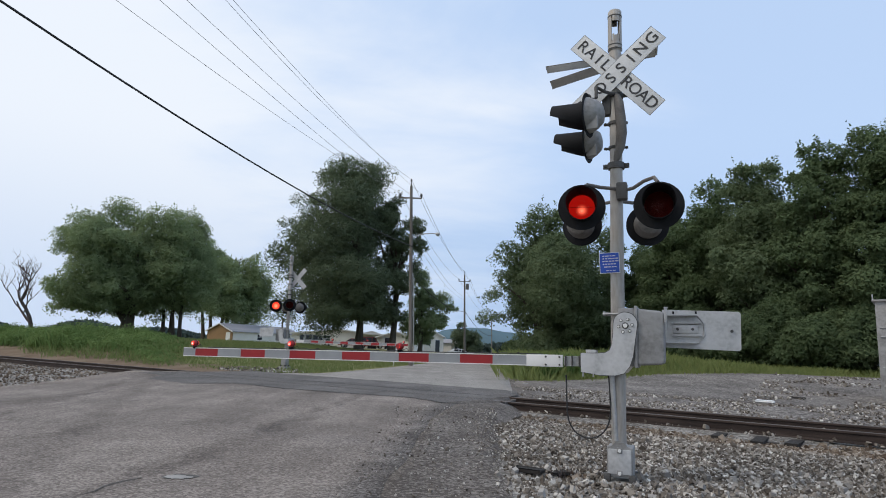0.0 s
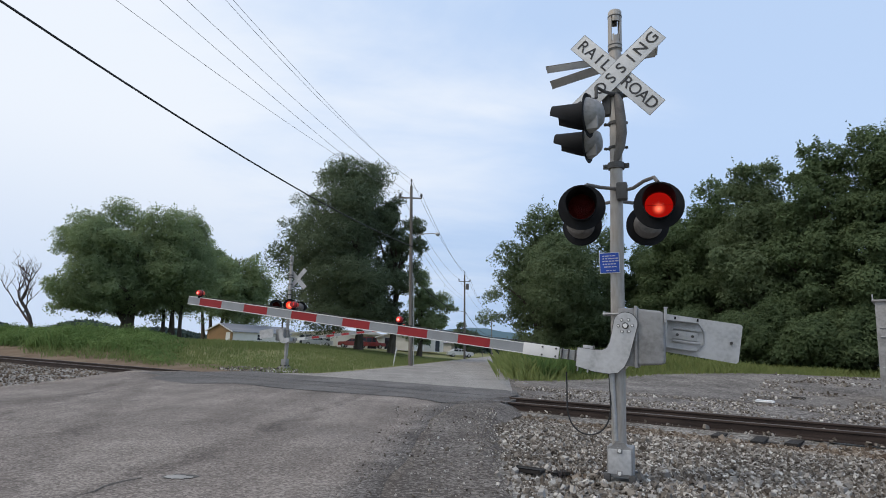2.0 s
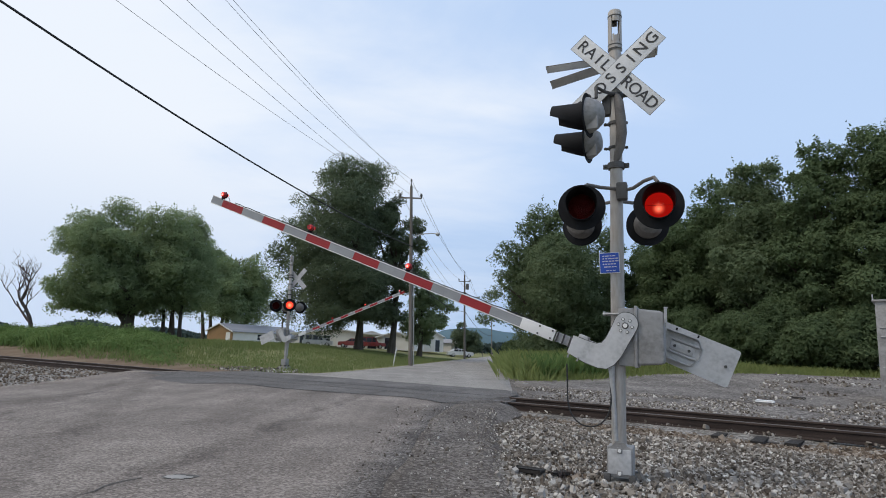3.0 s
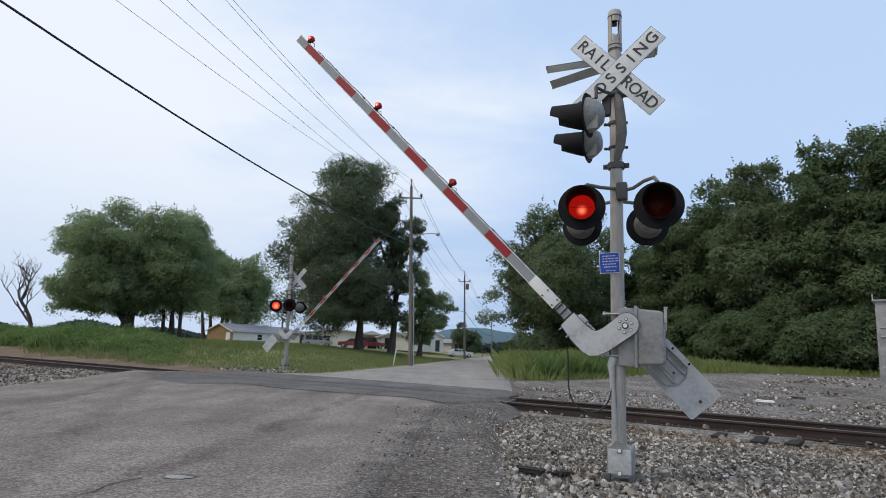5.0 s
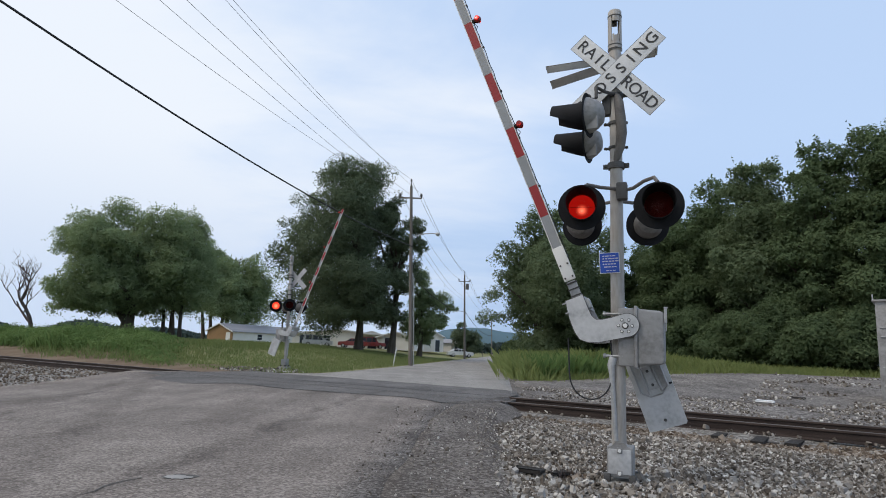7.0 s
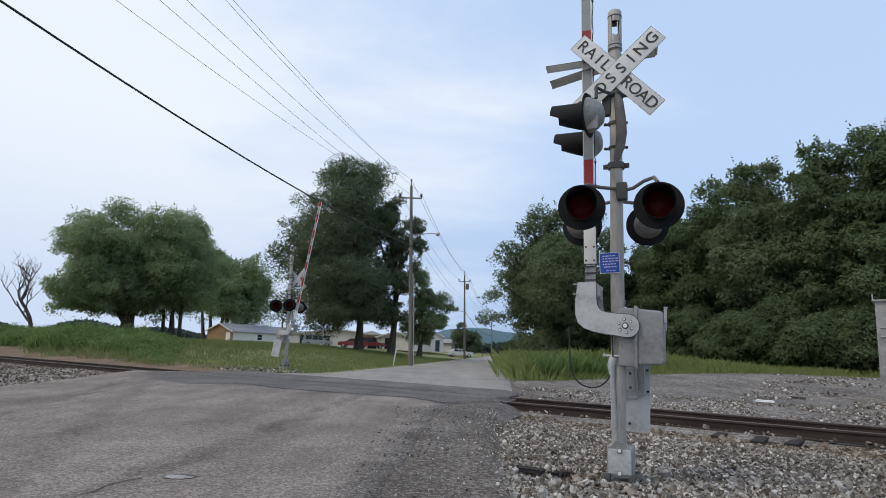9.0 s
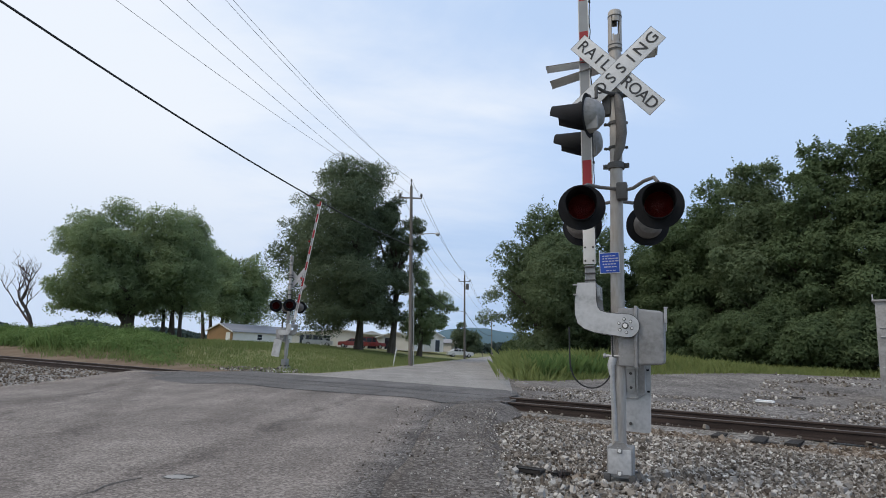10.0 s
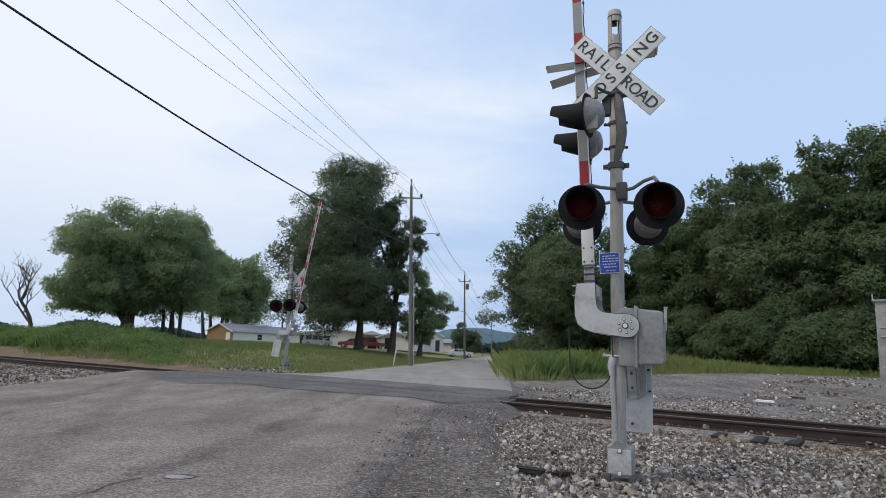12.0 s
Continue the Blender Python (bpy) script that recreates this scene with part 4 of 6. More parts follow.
    for x, z, key in zip(lamp_at, (-0.262, -0.255, -0.270), "pqt"):
        bm = B()
        add_box(bm, (0, 0, -0.052), (0.05, 0.035, 0.05), 0.006)
        add_tube(bm, [(-0.025, 0, -0.03), (0.025, 0, -0.03)], 0.022, 8)
        lamp = part("arm_lamp", bm, BLACK, arm, "small red lamp on a black foot")
        lamp.matrix_local = pose(-x, yb, z)
        for sgn in (-1, 1):
            bm = B()
            add_lathe(bm, [(0.046, 0.002), (0.045, 0.022), (0.034, 0.040), (0.018, 0.048), (0.0005, 0.05)], pose(0, 0, 0, 90 * (1 if sgn < 0 else -1), 0, 0), 18)
            part("lens", bm, REDLENS, lamp)
            bm = B()
            add_lathe(bm, [(0.030, 0.0), (0.024, 0.006), (0.0005, 0.008)], pose(0, 0.051 * sgn, 0.004, 90 * (1 if sgn < 0 else -1), 0, 0), 12)
            part("glow_lens", bm, spark, lamp, "lit lens centre")
            # added disc, no real part: covers the ever-lit lens centre between flashes
            bm = B()
            add_lathe(bm, [(0.0005, 0.001), (0.031, 0.001), (0.031, -0.001), (0.0005, -0.001)], to_y(), 12)
            cover = part("shutter", bm, REDLENS, lamp)
            cover.location = (0, 0.062 * sgn, 0.004)
            shutters.append((cover, key, 0.062 * sgn))
        bm = B()
        add_tube(bm, [(0, -0.004, 0), (0, 0.004, 0)], 0.050, 18)
        part("rim", bm, BLACK, lamp)
    # counterweight
    bm = B()
    y0 = 0.56
    add_prism(bm, [(0.36, 0.215), (1.16, 0.185), (1.18, 0.165), (1.165, -0.225), (1.145, -0.245), (0.36, -0.215)], y0, y0 + 0.05)
    cw = part("counterweight", bm, SILVER, arm, "flat silver counterweight plate with slotted bracket")
    bm = B()
    add_box(bm, (0.50, y0 - 0.045, 0.145), (0.46, 0.09, 0.012), 0.002)
    add_box(bm, (0.50, y0 - 0.045, -0.165), (0.46, 0.09, 0.012), 0.002)
    add_box(bm, (0.60, y0 - 0.014, -0.01), (0.26, 0.028, 0.10), 0.004)
    for z in (0.06, -0.08):
        add_box(bm, (0.62, y0 - 0.02, z), (0.30, 0.04, 0.025), 0.006)
    add_tube(bm, [(0.74, y0 - 0.01, 0.14), (0.80, y0 - 0.01, 0.05), (0.80, y0 - 0.01, -0.08), (0.74, y0 - 0.01, -0.16)], 0.010, 6)
    part("slotted_bracket", bm, GALV, cw)
    for x, z in ((1.08, -0.03), (0.52, -0.01), (0.68, -0.01)):
        bm = B()
        add_tube(bm, [(x, y0 - 0.03, z), (x, y0, z)], 0.018, 6)
        part("bolt", bm, DARKSTEEL, cw)
    for x in (0.48, 0.72):
        bm = B()
        add_box(bm, (x, y0 - 0.0015, 0.178), (0.02, 0.006, 0.03))
        part("slot", bm, BLACK, cw)
    return arm, shutters


NEAR = pose(1.982, 6.81, 0.03, 0, 0, -22.1)
FAR = pose(-7.45, 30.0, 0.25, 0, 0.8, 158)
near_signal, near_shutters = crossing_signal(NEAR, "silver railroad crossing signal mast with red flashing lamps on gravel", GLOW)
far_signal, far_shutters = crossing_signal(FAR, "weathered crossing signal mast across the tracks on grass", GLOW_FAR, (-0.33, 4.28), False, (214, 218))
near_arm, near_arm_shutters = gate_arm("red and grey striped gate arm rising over the road", NEAR @ Matrix.Translation(PIVOT), SPARK)
far_arm, far_arm_shutters = gate_arm("red and white striped gate arm across the tracks", FAR @ Matrix.Translation(PIVOT), SPARK, 14, (2.75, 4.6, 6.45), 0.406)


def hanging_cable(m):
    bm = B()
    pts = [(-0.235 * math.cos(math.pi * i / 24) * (1 - 0.0), 0.0, 0.34 - 0.34 * abs(math.sin(math.pi * i / 24)) ** 0.8) for i in range(25)]
    pts = [(-0.245, 0, 0.66), (-0.24, 0, 0.55)] + pts + [(0.225, 0.02, 0.55), (0.20, 0.03, 0.85)]
    add_tube(bm, pts, 0.0085, 8)
    return solid("cable_loop", bm, RUBBER, "black rubber cable hanging between gate arm and mast", "cable", m=m)


near_cable = hanging_cable(NEAR @ pose(-0.31, -0.10, 0.43))


# ---- plants ----
def leaf_soup(name, centres, sizes, mat, rng, normals=None, slim=0.55):
    """One small pointed leaf spray at each centre, facing roughly along its normal."""
    n = len(centres)
    nor = rng.normal(size=(n, 3))
    nor /= np.linalg.norm(nor, axis=1)[:, None]
    nor = nor + np.array([0, 0, 0.5]) if normals is None else nor * 0.6 + normals
    nor /= np.linalg.norm(nor, axis=1)[:, None] + 1e-9
    ref = rng.normal(size=(n, 3))
    a = np.cross(nor, ref)
    a /= np.linalg.norm(a, axis=1)[:, None] + 1e-9
    b = np.cross(nor, a)
    s = sizes[:, None]
    v = np.stack([centres - a * s, centres + a * s * 0.7 - b * s * slim, centres + a * s * 0.7 + b * s * slim], axis=1).reshape(-1, 3)
    f = np.arange(3 * n).reshape(n, 3)
    return soup(name, v, f, mat)


def unit(v):
    return v / (np.linalg.norm(v, axis=-1, keepdims=True) + 1e-9)


def crown_points(blobs, leaves, rng, puff, core=0.10, sprigs=0.14):
    """Leaves on many small rounded puffs over the outside of the boughs, some inside, and loose sprigs standing out of the outline.
    Returns places, facings, relative sizes and the puffs' middles."""
    bl = np.array(blobs, float)
    bl[:, 3:] = np.maximum(bl[:, 3:] - 0.25 * puff, 0.3)
    bl[:, 2] -= 0.75 * puff
    r = bl[:, 3:]
    area = r[:, 0] * r[:, 1] + r[:, 0] * r[:, 2] + r[:, 1] * r[:, 2]
    count = max(12, int(area.sum() * 4.2 / (puff * puff * 1.9)))
    k = rng.choice(len(bl), size=3 * count, p=area / area.sum())
    d = unit(rng.normal(size=(3 * count, 3)))
    c = bl[k, :3] + d * r[k] * rng.uniform(0.82, 1.10, (3 * count, 1))
    deep = (np.linalg.norm((c[:, None] - bl[None, :, :3]) / r[None], axis=2) < 0.74).any(axis=1)
    keep = ~deep & ((d[:, 2] > -0.35) | (rng.random(3 * count) < 0.45)) & (c[:, 2] > 0.3)
    c, d = c[keep][:count], d[keep][:count]
    n = len(c)
    pr = puff * np.exp(rng.normal(size=n) * 0.32)
    share = pr ** 2 / (pr ** 2).sum()
    q = rng.choice(n, size=int(leaves * (1 - core - sprigs)), p=share)
    e = unit(unit(rng.normal(size=(len(q), 3))) + 0.45 * d[q] + np.array([0, 0, 0.30]))
    shell = c[q] + e * pr[q][:, None] * rng.random((len(q), 1)) ** 0.22 * np.array([1, 1, 0.66])
    # twigs that stand out of the outline, thin towards their ends
    w = rng.choice(n, size=max(1, int(leaves * sprigs / 14)))
    way = unit(0.8 * d[w] + np.array([0, 0, 0.35]) + rng.normal(size=(len(w), 3)) * 0.35)
    far = pr[w] * rng.uniform(0.8, 1.45, len(w))
    t = rng.random((len(w), 14)) ** 0.8
    twig = (c[w][:, None] + way[:, None] * (far[:, None] * t)[..., None] + rng.normal(size=(len(w), 14, 3)) * 0.13 * puff * (1.15 - t)[..., None]).reshape(-1, 3)
    vol = r.prod(axis=1)
    h = rng.choice(len(bl), size=int(leaves * core), p=vol / vol.sum())
    dd = unit(rng.normal(size=(len(h), 3)))
    inside = bl[h, :3] + dd * r[h] * 0.82 * rng.random((len(h), 1)) ** 0.5
    pts = np.concatenate([shell, twig, inside])
    facing_ = np.concatenate([e + np.array([0, 0, 0.5]), unit(rng.normal(size=(len(twig), 3))) + np.array([0, 0, 0.4]), dd])
    size = np.concatenate([np.ones(len(shell)), np.full(len(twig), 0.9), np.full(len(inside), 1.7)])
    return pts, facing_, size, c


def tree(base, blobs, label, mat, trunk_r, seed, leaves=60000, leaf=0.13, puff=0.9, trunks=((0, 0),), fork=0.35, name="tree", group="", bark=None, category="tree", core=0.10, sprigs=0.14):
    """Tapered trunk, bending limbs towards the boughs, and a crown of many leaves. Boughs: (x, z, half width, half height), or all six."""
    rng, rnd = np.random.default_rng(seed), random.Random(seed)
    x, y = base
    t = thing(name, Matrix.Translation((x, y, land_z(x, y) - 0.05)), label, category, group)
    boughs = []
    for b in blobs:
        if len(b) == 4:
            depth = 1.1 * max(b[2], b[3])
            boughs.append((b[0], rnd.uniform(-0.7, 0.7) * depth, b[1], b[2], depth, b[3]))
            if b[2] > 2.2:
                for side in (-1, 1):
                    boughs.append((b[0] * 0.8, side * depth * 1.15, b[1] - 0.1 * b[3], b[2] * 0.75, depth * 0.8, b[3] * 0.8))
        else:
            boughs.append(b)
    pts, facings, size, mids = crown_points(boughs, leaves, rng, puff, core, sprigs)
    pts[:, 2] = np.maximum(pts[:, 2], 0.06)
    top = max(b[2] + b[5] for b in boughs)
    for i, (ox, oy) in enumerate(trunks):
        bm = B()
        h = top * 0.8
        line, lean = [], (rnd.uniform(-0.06, 0.06), rnd.uniform(-0.06, 0.06))
        for k in range(9):
            f = k / 8
            line.append((ox * (1 + 1.2 * f) + lean[0] * h * f + 0.25 * math.sin(f * 5 + i) - 0.25 * math.sin(i), oy * (1 + f) + lean[1] * h * f, h * f))
        add_tube(bm, line, [trunk_r * (1.35 if k == 0 else 1) * (1 - 0.105 * k) for k in range(9)], 10)
        part("trunk", bm, bark or BARK, t)
        for j in range(12 if len(trunks) == 1 else 6):
            tgt = Vector(mids[rnd.randrange(len(mids))])
            f = fork + rnd.random() * 0.4
            p0 = Vector(line[min(8, int(f * 8))])
            if tgt.z < p0.z * 0.6:
                continue
            mid = p0.lerp(tgt, 0.5) + Vector((rnd.uniform(-0.5, 0.5), rnd.uniform(-0.5, 0.5), 0.10 * (tgt - p0).length))
            bm = B()
            add_tube(bm, [p0, p0.lerp(mid, 0.5), mid, mid.lerp(tgt, 0.55), tgt], [trunk_r * q for q in (0.45, 0.36, 0.27, 0.17, 0.06)], 6)
            part("limb", bm, bark or BARK, t)
    crown = new("crown", leaf_soup("crown", pts, rng.uniform(0.65, 1.35, len(pts)) * leaf * size, mat, rng, facings))
    crown.parent = t
    tagged(crown, "dense crown of green leaves", kind="stuff")
    return t


# left group: a broad spreading tree, a many-stemmed one and a lower one behind
tree((-38.4, 75), [(-4.8, 13.3, 3.0, 2.3), (-2.2, 15.9, 2.2, 1.5), (-8.2, 11.8, 1.6, 1.1), (-6.4, 13.9, 1.5, 1.0), (-2.0, 12.1, 3.6, 1.9), (-5.6, 6.7, 3.4, 1.7), (-8.4, 6.9, 1.4, 0.9), (-7.6, 4.6, 1.9, 0.9), (-3.0, 5.1, 2.9, 1.6), (0.0, 6.8, 3.2, 2.6), (0.1, 11.1, 2.6, 2.9), (-2.6, 9.3, 3.4, 2.0)],
     "broad spreading green tree with a thick trunk", LEAF_OAK, 0.85, 21, 125000, 0.135, 1.0, fork=0.2)
tree((-34.1, 78), [(-0.4, 15.8, 2.6, 1.7), (-1.9, 13.9, 2.9, 2.4), (0.9, 12.9, 2.4, 2.7), (-1.4, 9.6, 3.5, 3.4), (1.8, 9.2, 2.9, 3.4), (-1.0, 6.2, 2.9, 1.7), (2.6, 5.2, 1.6, 2.0), (-2.5, 4.5, 1.7, 1.3), (-3.8, 6.8, 2.4, 2.0)],
     "leafy tree with several slender stems", LEAF_OAK, 0.26, 22, 85000, 0.135, 1.0, trunks=((-1.1, 0), (-0.4, 0.3), (0.3, -0.2), (1.0, 0.2)))
tree((-47.3, 128), [(2.3, 16.0, 4.4, 2.9), (6.7, 17.3, 1.9, 2.3), (5.4, 12.5, 4.7, 3.6), (0.5, 12.0, 3.9, 5.0), (8.8, 12.3, 1.9, 2.8), (4.1, 8.3, 4.4, 2.5), (8.5, 8.5, 1.9, 1.8), (-0.6, 17.6, 2.8, 2.5), (-2.2, 20.1, 1.9, 2.2), (6.4, 6.4, 3.0, 1.8)],
     "rounded green tree behind the tan house", LEAF_OAK, 0.4, 23, 75000, 0.2, 1.2, trunks=((-1.9, 0), (-0.6, 0), (1.2, 0.4), (2.4, 0)))
# tall dark pair in the middle
tree((-9.87, 75), [(-1.6, 21.6, 3.6, 1.9), (-3.7, 22.4, 1.7, 1.2), (0.8, 22.2, 1.8, 1.5), (-2.2, 18.2, 4.5, 3.0), (-6.9, 19.2, 1.3, 1.1), (-6.8, 16.1, 2.0, 1.7), (-9.1, 16.2, 1.3, 1.0), (-10.0, 13.2, 1.8, 1.7), (-10.6, 12.0, 1.3, 1.3), (-7.9, 11.4, 2.6, 1.9), (-8.8, 9.4, 1.9, 1.0), (-3.6, 13.5, 4.5, 3.1), (0.1, 15.8, 2.6, 2.6), (-1.6, 9.3, 4.9, 3.0), (-4.2, 6.7, 3.0, 2.3), (1.0, 6.6, 3.3, 2.2), (-4.0, 4.0, 2.0, 1.3), (-9.3, 5.2, 1.4, 1.6), (-7.2, 7.3, 2.1, 1.7), (-2.0, 5.0, 4.0, 1.2)],
     "tall dark green tree with a dense ragged crown", LEAF_DARK, 0.5, 31, 155000, 0.13, 0.95, fork=0.3)
tree((-6.04, 77), [(-0.3, 19.3, 0.9, 0.9), (-1.1, 16.9, 1.7, 2.3), (0.5, 14.1, 1.5, 1.8), (2.3, 16.8, 1.2, 1.4), (3.1, 13.7, 0.7, 1.5), (-0.5, 11.5, 1.8, 2.1), (0.9, 9.1, 1.4, 1.7), (-0.5, 5.6, 2.1, 1.5), (2.6, 11.2, 0.7, 1.2)], "airy dark tree standing close beside the tallest one", LEAF_DARK, 0.45, 32, 34000, 0.135, 0.7, sprigs=0.2)
tree((-2.66, 82), [(0.0, 10.5, 0.9, 1.2), (0.2, 7.8, 1.7, 1.7), (2.1, 7.9, 1.5, 0.8), (3.8, 7.0, 0.9, 0.6), (1.4, 5.2, 1.8, 1.4), (0.0, 3.3, 1.4, 1.2), (-1.2, 4.7, 1.2, 1.6)], "narrow airy tree beside the utility pole", LEAF_OAK, 0.35, 33, 24000, 0.135, 0.65, sprigs=0.25)
tree((4.81, 112), [(-1.4, 6.1, 0.7, 0.8), (-0.5, 4.0, 2.2, 1.5), (1.9, 3.4, 1.1, 1.3), (0.6, 2.4, 1.6, 0.9)], "small rounded roadside tree", LEAF_DARK, 0.3, 35, 14000, 0.16, 0.7)
# roadside trees on the east side
tree((9.23, 60), [(1.1, 15.3, 1.6, 1.0), (3.5, 14.8, 1.9, 1.6), (-0.2, 14.0, 1.3, 1.2), (-2.3, 11.9, 1.2, 0.8), (-4.0, 10.8, 0.7, 0.6), (-0.8, 11.1, 1.9, 1.5), (2.0, 11.6, 2.2, 1.9), (4.7, 10.9, 2.0, 2.0), (-1.8, 8.5, 1.9, 1.5), (-4.0, 7.1, 0.5, 0.7), (-4.1, 5.2, 1.0, 0.5), (1.4, 7.3, 2.7, 1.9), (-1.1, 4.7, 1.7, 1.3), (2.4, 4.0, 1.9, 1.3), (6.5, 13.1, 1.1, 1.7), (0.4, 2.4, 2.6, 1.3), (1.6, 9.0, 3.6, 4.6), (4.6, 6.0, 2.6, 3.6)], "tall roadside tree thick with green leaves", LEAF_ROADSIDE, 0.45, 41, 115000, 0.13, 0.85, sprigs=0.16)
tree((15.85, 61), [(1.8, 11.8, 0.8, 1.3), (3.2, 10.8, 0.6, 1.2), (1.4, 8.5, 1.2, 1.5), (0.1, 5.7, 1.6, 1.5), (-0.8, 7.6, 1.7, 1.7), (1.8, 5.1, 1.1, 1.3), (-1.0, 3.2, 2.6, 1.8)], "bushy green tree at the edge of the wood", LEAF_WOOD, 0.4, 42, 40000, 0.12, 0.7, sprigs=0.2)


def woodland_tree(base, h, w, seed, mat, label="tall leafy tree in the edge of the wood"):
    rnd = random.Random(seed)
    blobs = [(rnd.uniform(-0.5, 0.5), 0, h * 0.90, w * 0.42, w * 0.42, h * 0.10), (0, 0, h * 0.5, w * 0.75, w * 0.7, h * 0.36)]
    for k in range(15):
        u = 0.10 + 0.78 * (k + rnd.random()) / 15
        wide, a = w * (1 - (2 * u - 0.85) ** 2 * 0.75), rnd.uniform(0, 2 * math.pi)
        r = w * rnd.uniform(0.30, 0.52)
        blobs.append((math.cos(a) * wide * 0.72, math.sin(a) * wide * 0.72, h * u, r, r, r * rnd.uniform(0.55, 0.8)))
    return tree(base, blobs, label, mat, 0.3, seed, 55000, 0.13, 0.85, group="trees of the wood", sprigs=0.2)


for i, (x_, y_, h_, w_) in enumerate([(21.6, 60, 12.8, 3.4), (20.9, 54, 13.9, 3.0), (23.0, 51, 16.4, 3.4), (24.2, 45.5, 16.6, 3.5), (26.4, 41.5, 16.6, 3.3), (29.0, 38.0, 17.4, 3.7), (33.5, 37.0, 17.3, 4.0), (28.5, 48, 14.5, 4.0), (26.0, 56, 13.0, 4.0)]):
    woodland_tree((x_, y_), h_, w_, 60 + i, (LEAF_WOOD, LEAF_THICKET, LEAF_WOOD, LEAF_ROADSIDE)[i % 4])


def bush(base, h, w, seed, mat=None, label="dense green thicket at the foot of the wood", leaf=0.105):
    return tree(base, [(0, 0, h * 0.45, w, w * 0.8, h * 0.45), (w * 0.4, 0, h * 0.7, w * 0.5, w * 0.5, h * 0.28), (-w * 0.45, 0, h * 0.55, w * 0.5, w * 0.5, h * 0.3)], label, mat or LEAF_THICKET, 0.07, seed, 20000, leaf, 0.6,
                trunks=((-0.3, 0), (0.25, 0.1)), name="shrub", group="thicket of the wood", category="shrub")


for i, (x_, y_, h_, w_) in enumerate([(17.6, 52, 4.6, 1.9), (19.0, 47.5, 5.2, 2.1), (20.6, 44.0, 4.4, 2.0), (22.2, 41.0, 5.4, 2.2), (23.6, 38.4, 4.2, 1.9), (25.6, 36.8, 5.0, 2.0), (27.6, 34.6, 4.4, 2.0), (30.0, 33.4, 5.6, 2.2), (32.4, 32.8, 5.0, 2.2), (12.6, 57.0, 3.4, 1.7), (7.6, 57.5, 2.6, 1.3)]):
    bush((x_, y_), h_, w_, 90 + i)


def dead_tree(base, seed):
    rnd = random.Random(seed)
    t = thing("dead_tree", Matrix.Translation((*base, land_z(*base) - 0.05)), "bare dead tree with forked grey branches", "tree")

    def grow(p, d, length, r, depth):
        line, q = [p], p
        for k in range(4):
            d = (d + Vector((rnd.uniform(-0.28, 0.28), rnd.uniform(-0.2, 0.2), rnd.uniform(-0.05, 0.18)))).normalized()
            q = q + d * length / 4
            line.append(q)
        bm = B()
        add_tube(bm, line, [r, r * 0.88, r * 0.76, r * 0.62, r * 0.45], 6)
        part("trunk" if depth == 0 else "branch", bm, DEADWOOD, t)
        if depth < 5:
            for k in range(3 if depth < 3 else 2):
                side = Vector((rnd.choice((-1, 1)) * rnd.uniform(0.4, 1.0), rnd.uniform(-0.5, 0.5), rnd.uniform(0.3, 1.0)))
                grow(line[rnd.choice((2, 3, 4))], (d * 0.6 + side).normalized(), length * rnd.uniform(0.5, 0.78), r * 0.52, depth + 1)
    grow(Vector((0, 0, 0)), Vector((0.12, 0, 1)), 5.0, 0.32, 0)
    grow(Vector((0, 0, 1.6)), Vector((-0.9, 0, 0.55)), 4.4, 0.19, 1)


dead_tree((-53.2, 80), 7)


def far_woods(name, x0, x1, y, h, n, seed, leaf, mat=LEAF_HAZED):
    rng = np.random.default_rng(seed)
    x = rng.uniform(x0, x1, n)
    top = h * (0.6 + 0.4 * np.sin(x * 0.11 + seed) * np.sin(x * 0.037 + 2)) + rng.normal(size=n) * 0.25
    z = rng.random(n) ** 0.7 * np.maximum(top, 0.6)
    pts = np.stack([x, y + rng.uniform(-6, 6, n), 1.0 + z], 1)
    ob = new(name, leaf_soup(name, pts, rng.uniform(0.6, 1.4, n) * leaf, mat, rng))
    tagged(ob, "far belt of trees along the horizon, tinted with painted haze", "tree belt", kind="stuff")


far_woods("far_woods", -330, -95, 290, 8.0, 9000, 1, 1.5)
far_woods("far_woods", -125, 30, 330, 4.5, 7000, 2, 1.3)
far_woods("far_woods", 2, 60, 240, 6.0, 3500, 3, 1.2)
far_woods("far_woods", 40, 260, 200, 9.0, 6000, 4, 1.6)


def tufts(name, xy, h, blades, width, spread, mat, seed, label, category="grass"):
    """Bunches of bent blades standing on the ground."""
    rng = np.random.default_rng(seed)
    n = len(xy)
    base = np.array([(x, y, land_z(x, y) - 0.02) for x, y in xy])
    base, hh = np.repeat(base, blades, 0), np.repeat(h, blades) * rng.uniform(0.55, 1.15, n * blades)
    m = len(base)
    a = rng.uniform(0, 2 * np.pi, m)
    off = rng.normal(size=(m, 2)) * spread
    base[:, :2] += off
    lean = rng.normal(size=(m, 2)) * 0.22 + off * 0.2
    side = np.stack([np.cos(a), np.sin(a), np.zeros(m)], 1) * width * rng.uniform(0.6, 1.4, m)[:, None]
    mid = base + np.stack([lean[:, 0] * hh * 0.3, lean[:, 1] * hh * 0.3, hh * 0.6], 1)
    top = base + np.stack([lean[:, 0] * hh, lean[:, 1] * hh, hh * (1 - 0.12 * np.abs(lean).sum(1))], 1)
    v = np.stack([base - side, base + side, mid + side * 0.8, top], 1).reshape(-1, 3)
    ob = new(name, soup(name, v, np.arange(4 * m).reshape(m, 4), mat))
    return tagged(ob, label, category, kind="stuff")


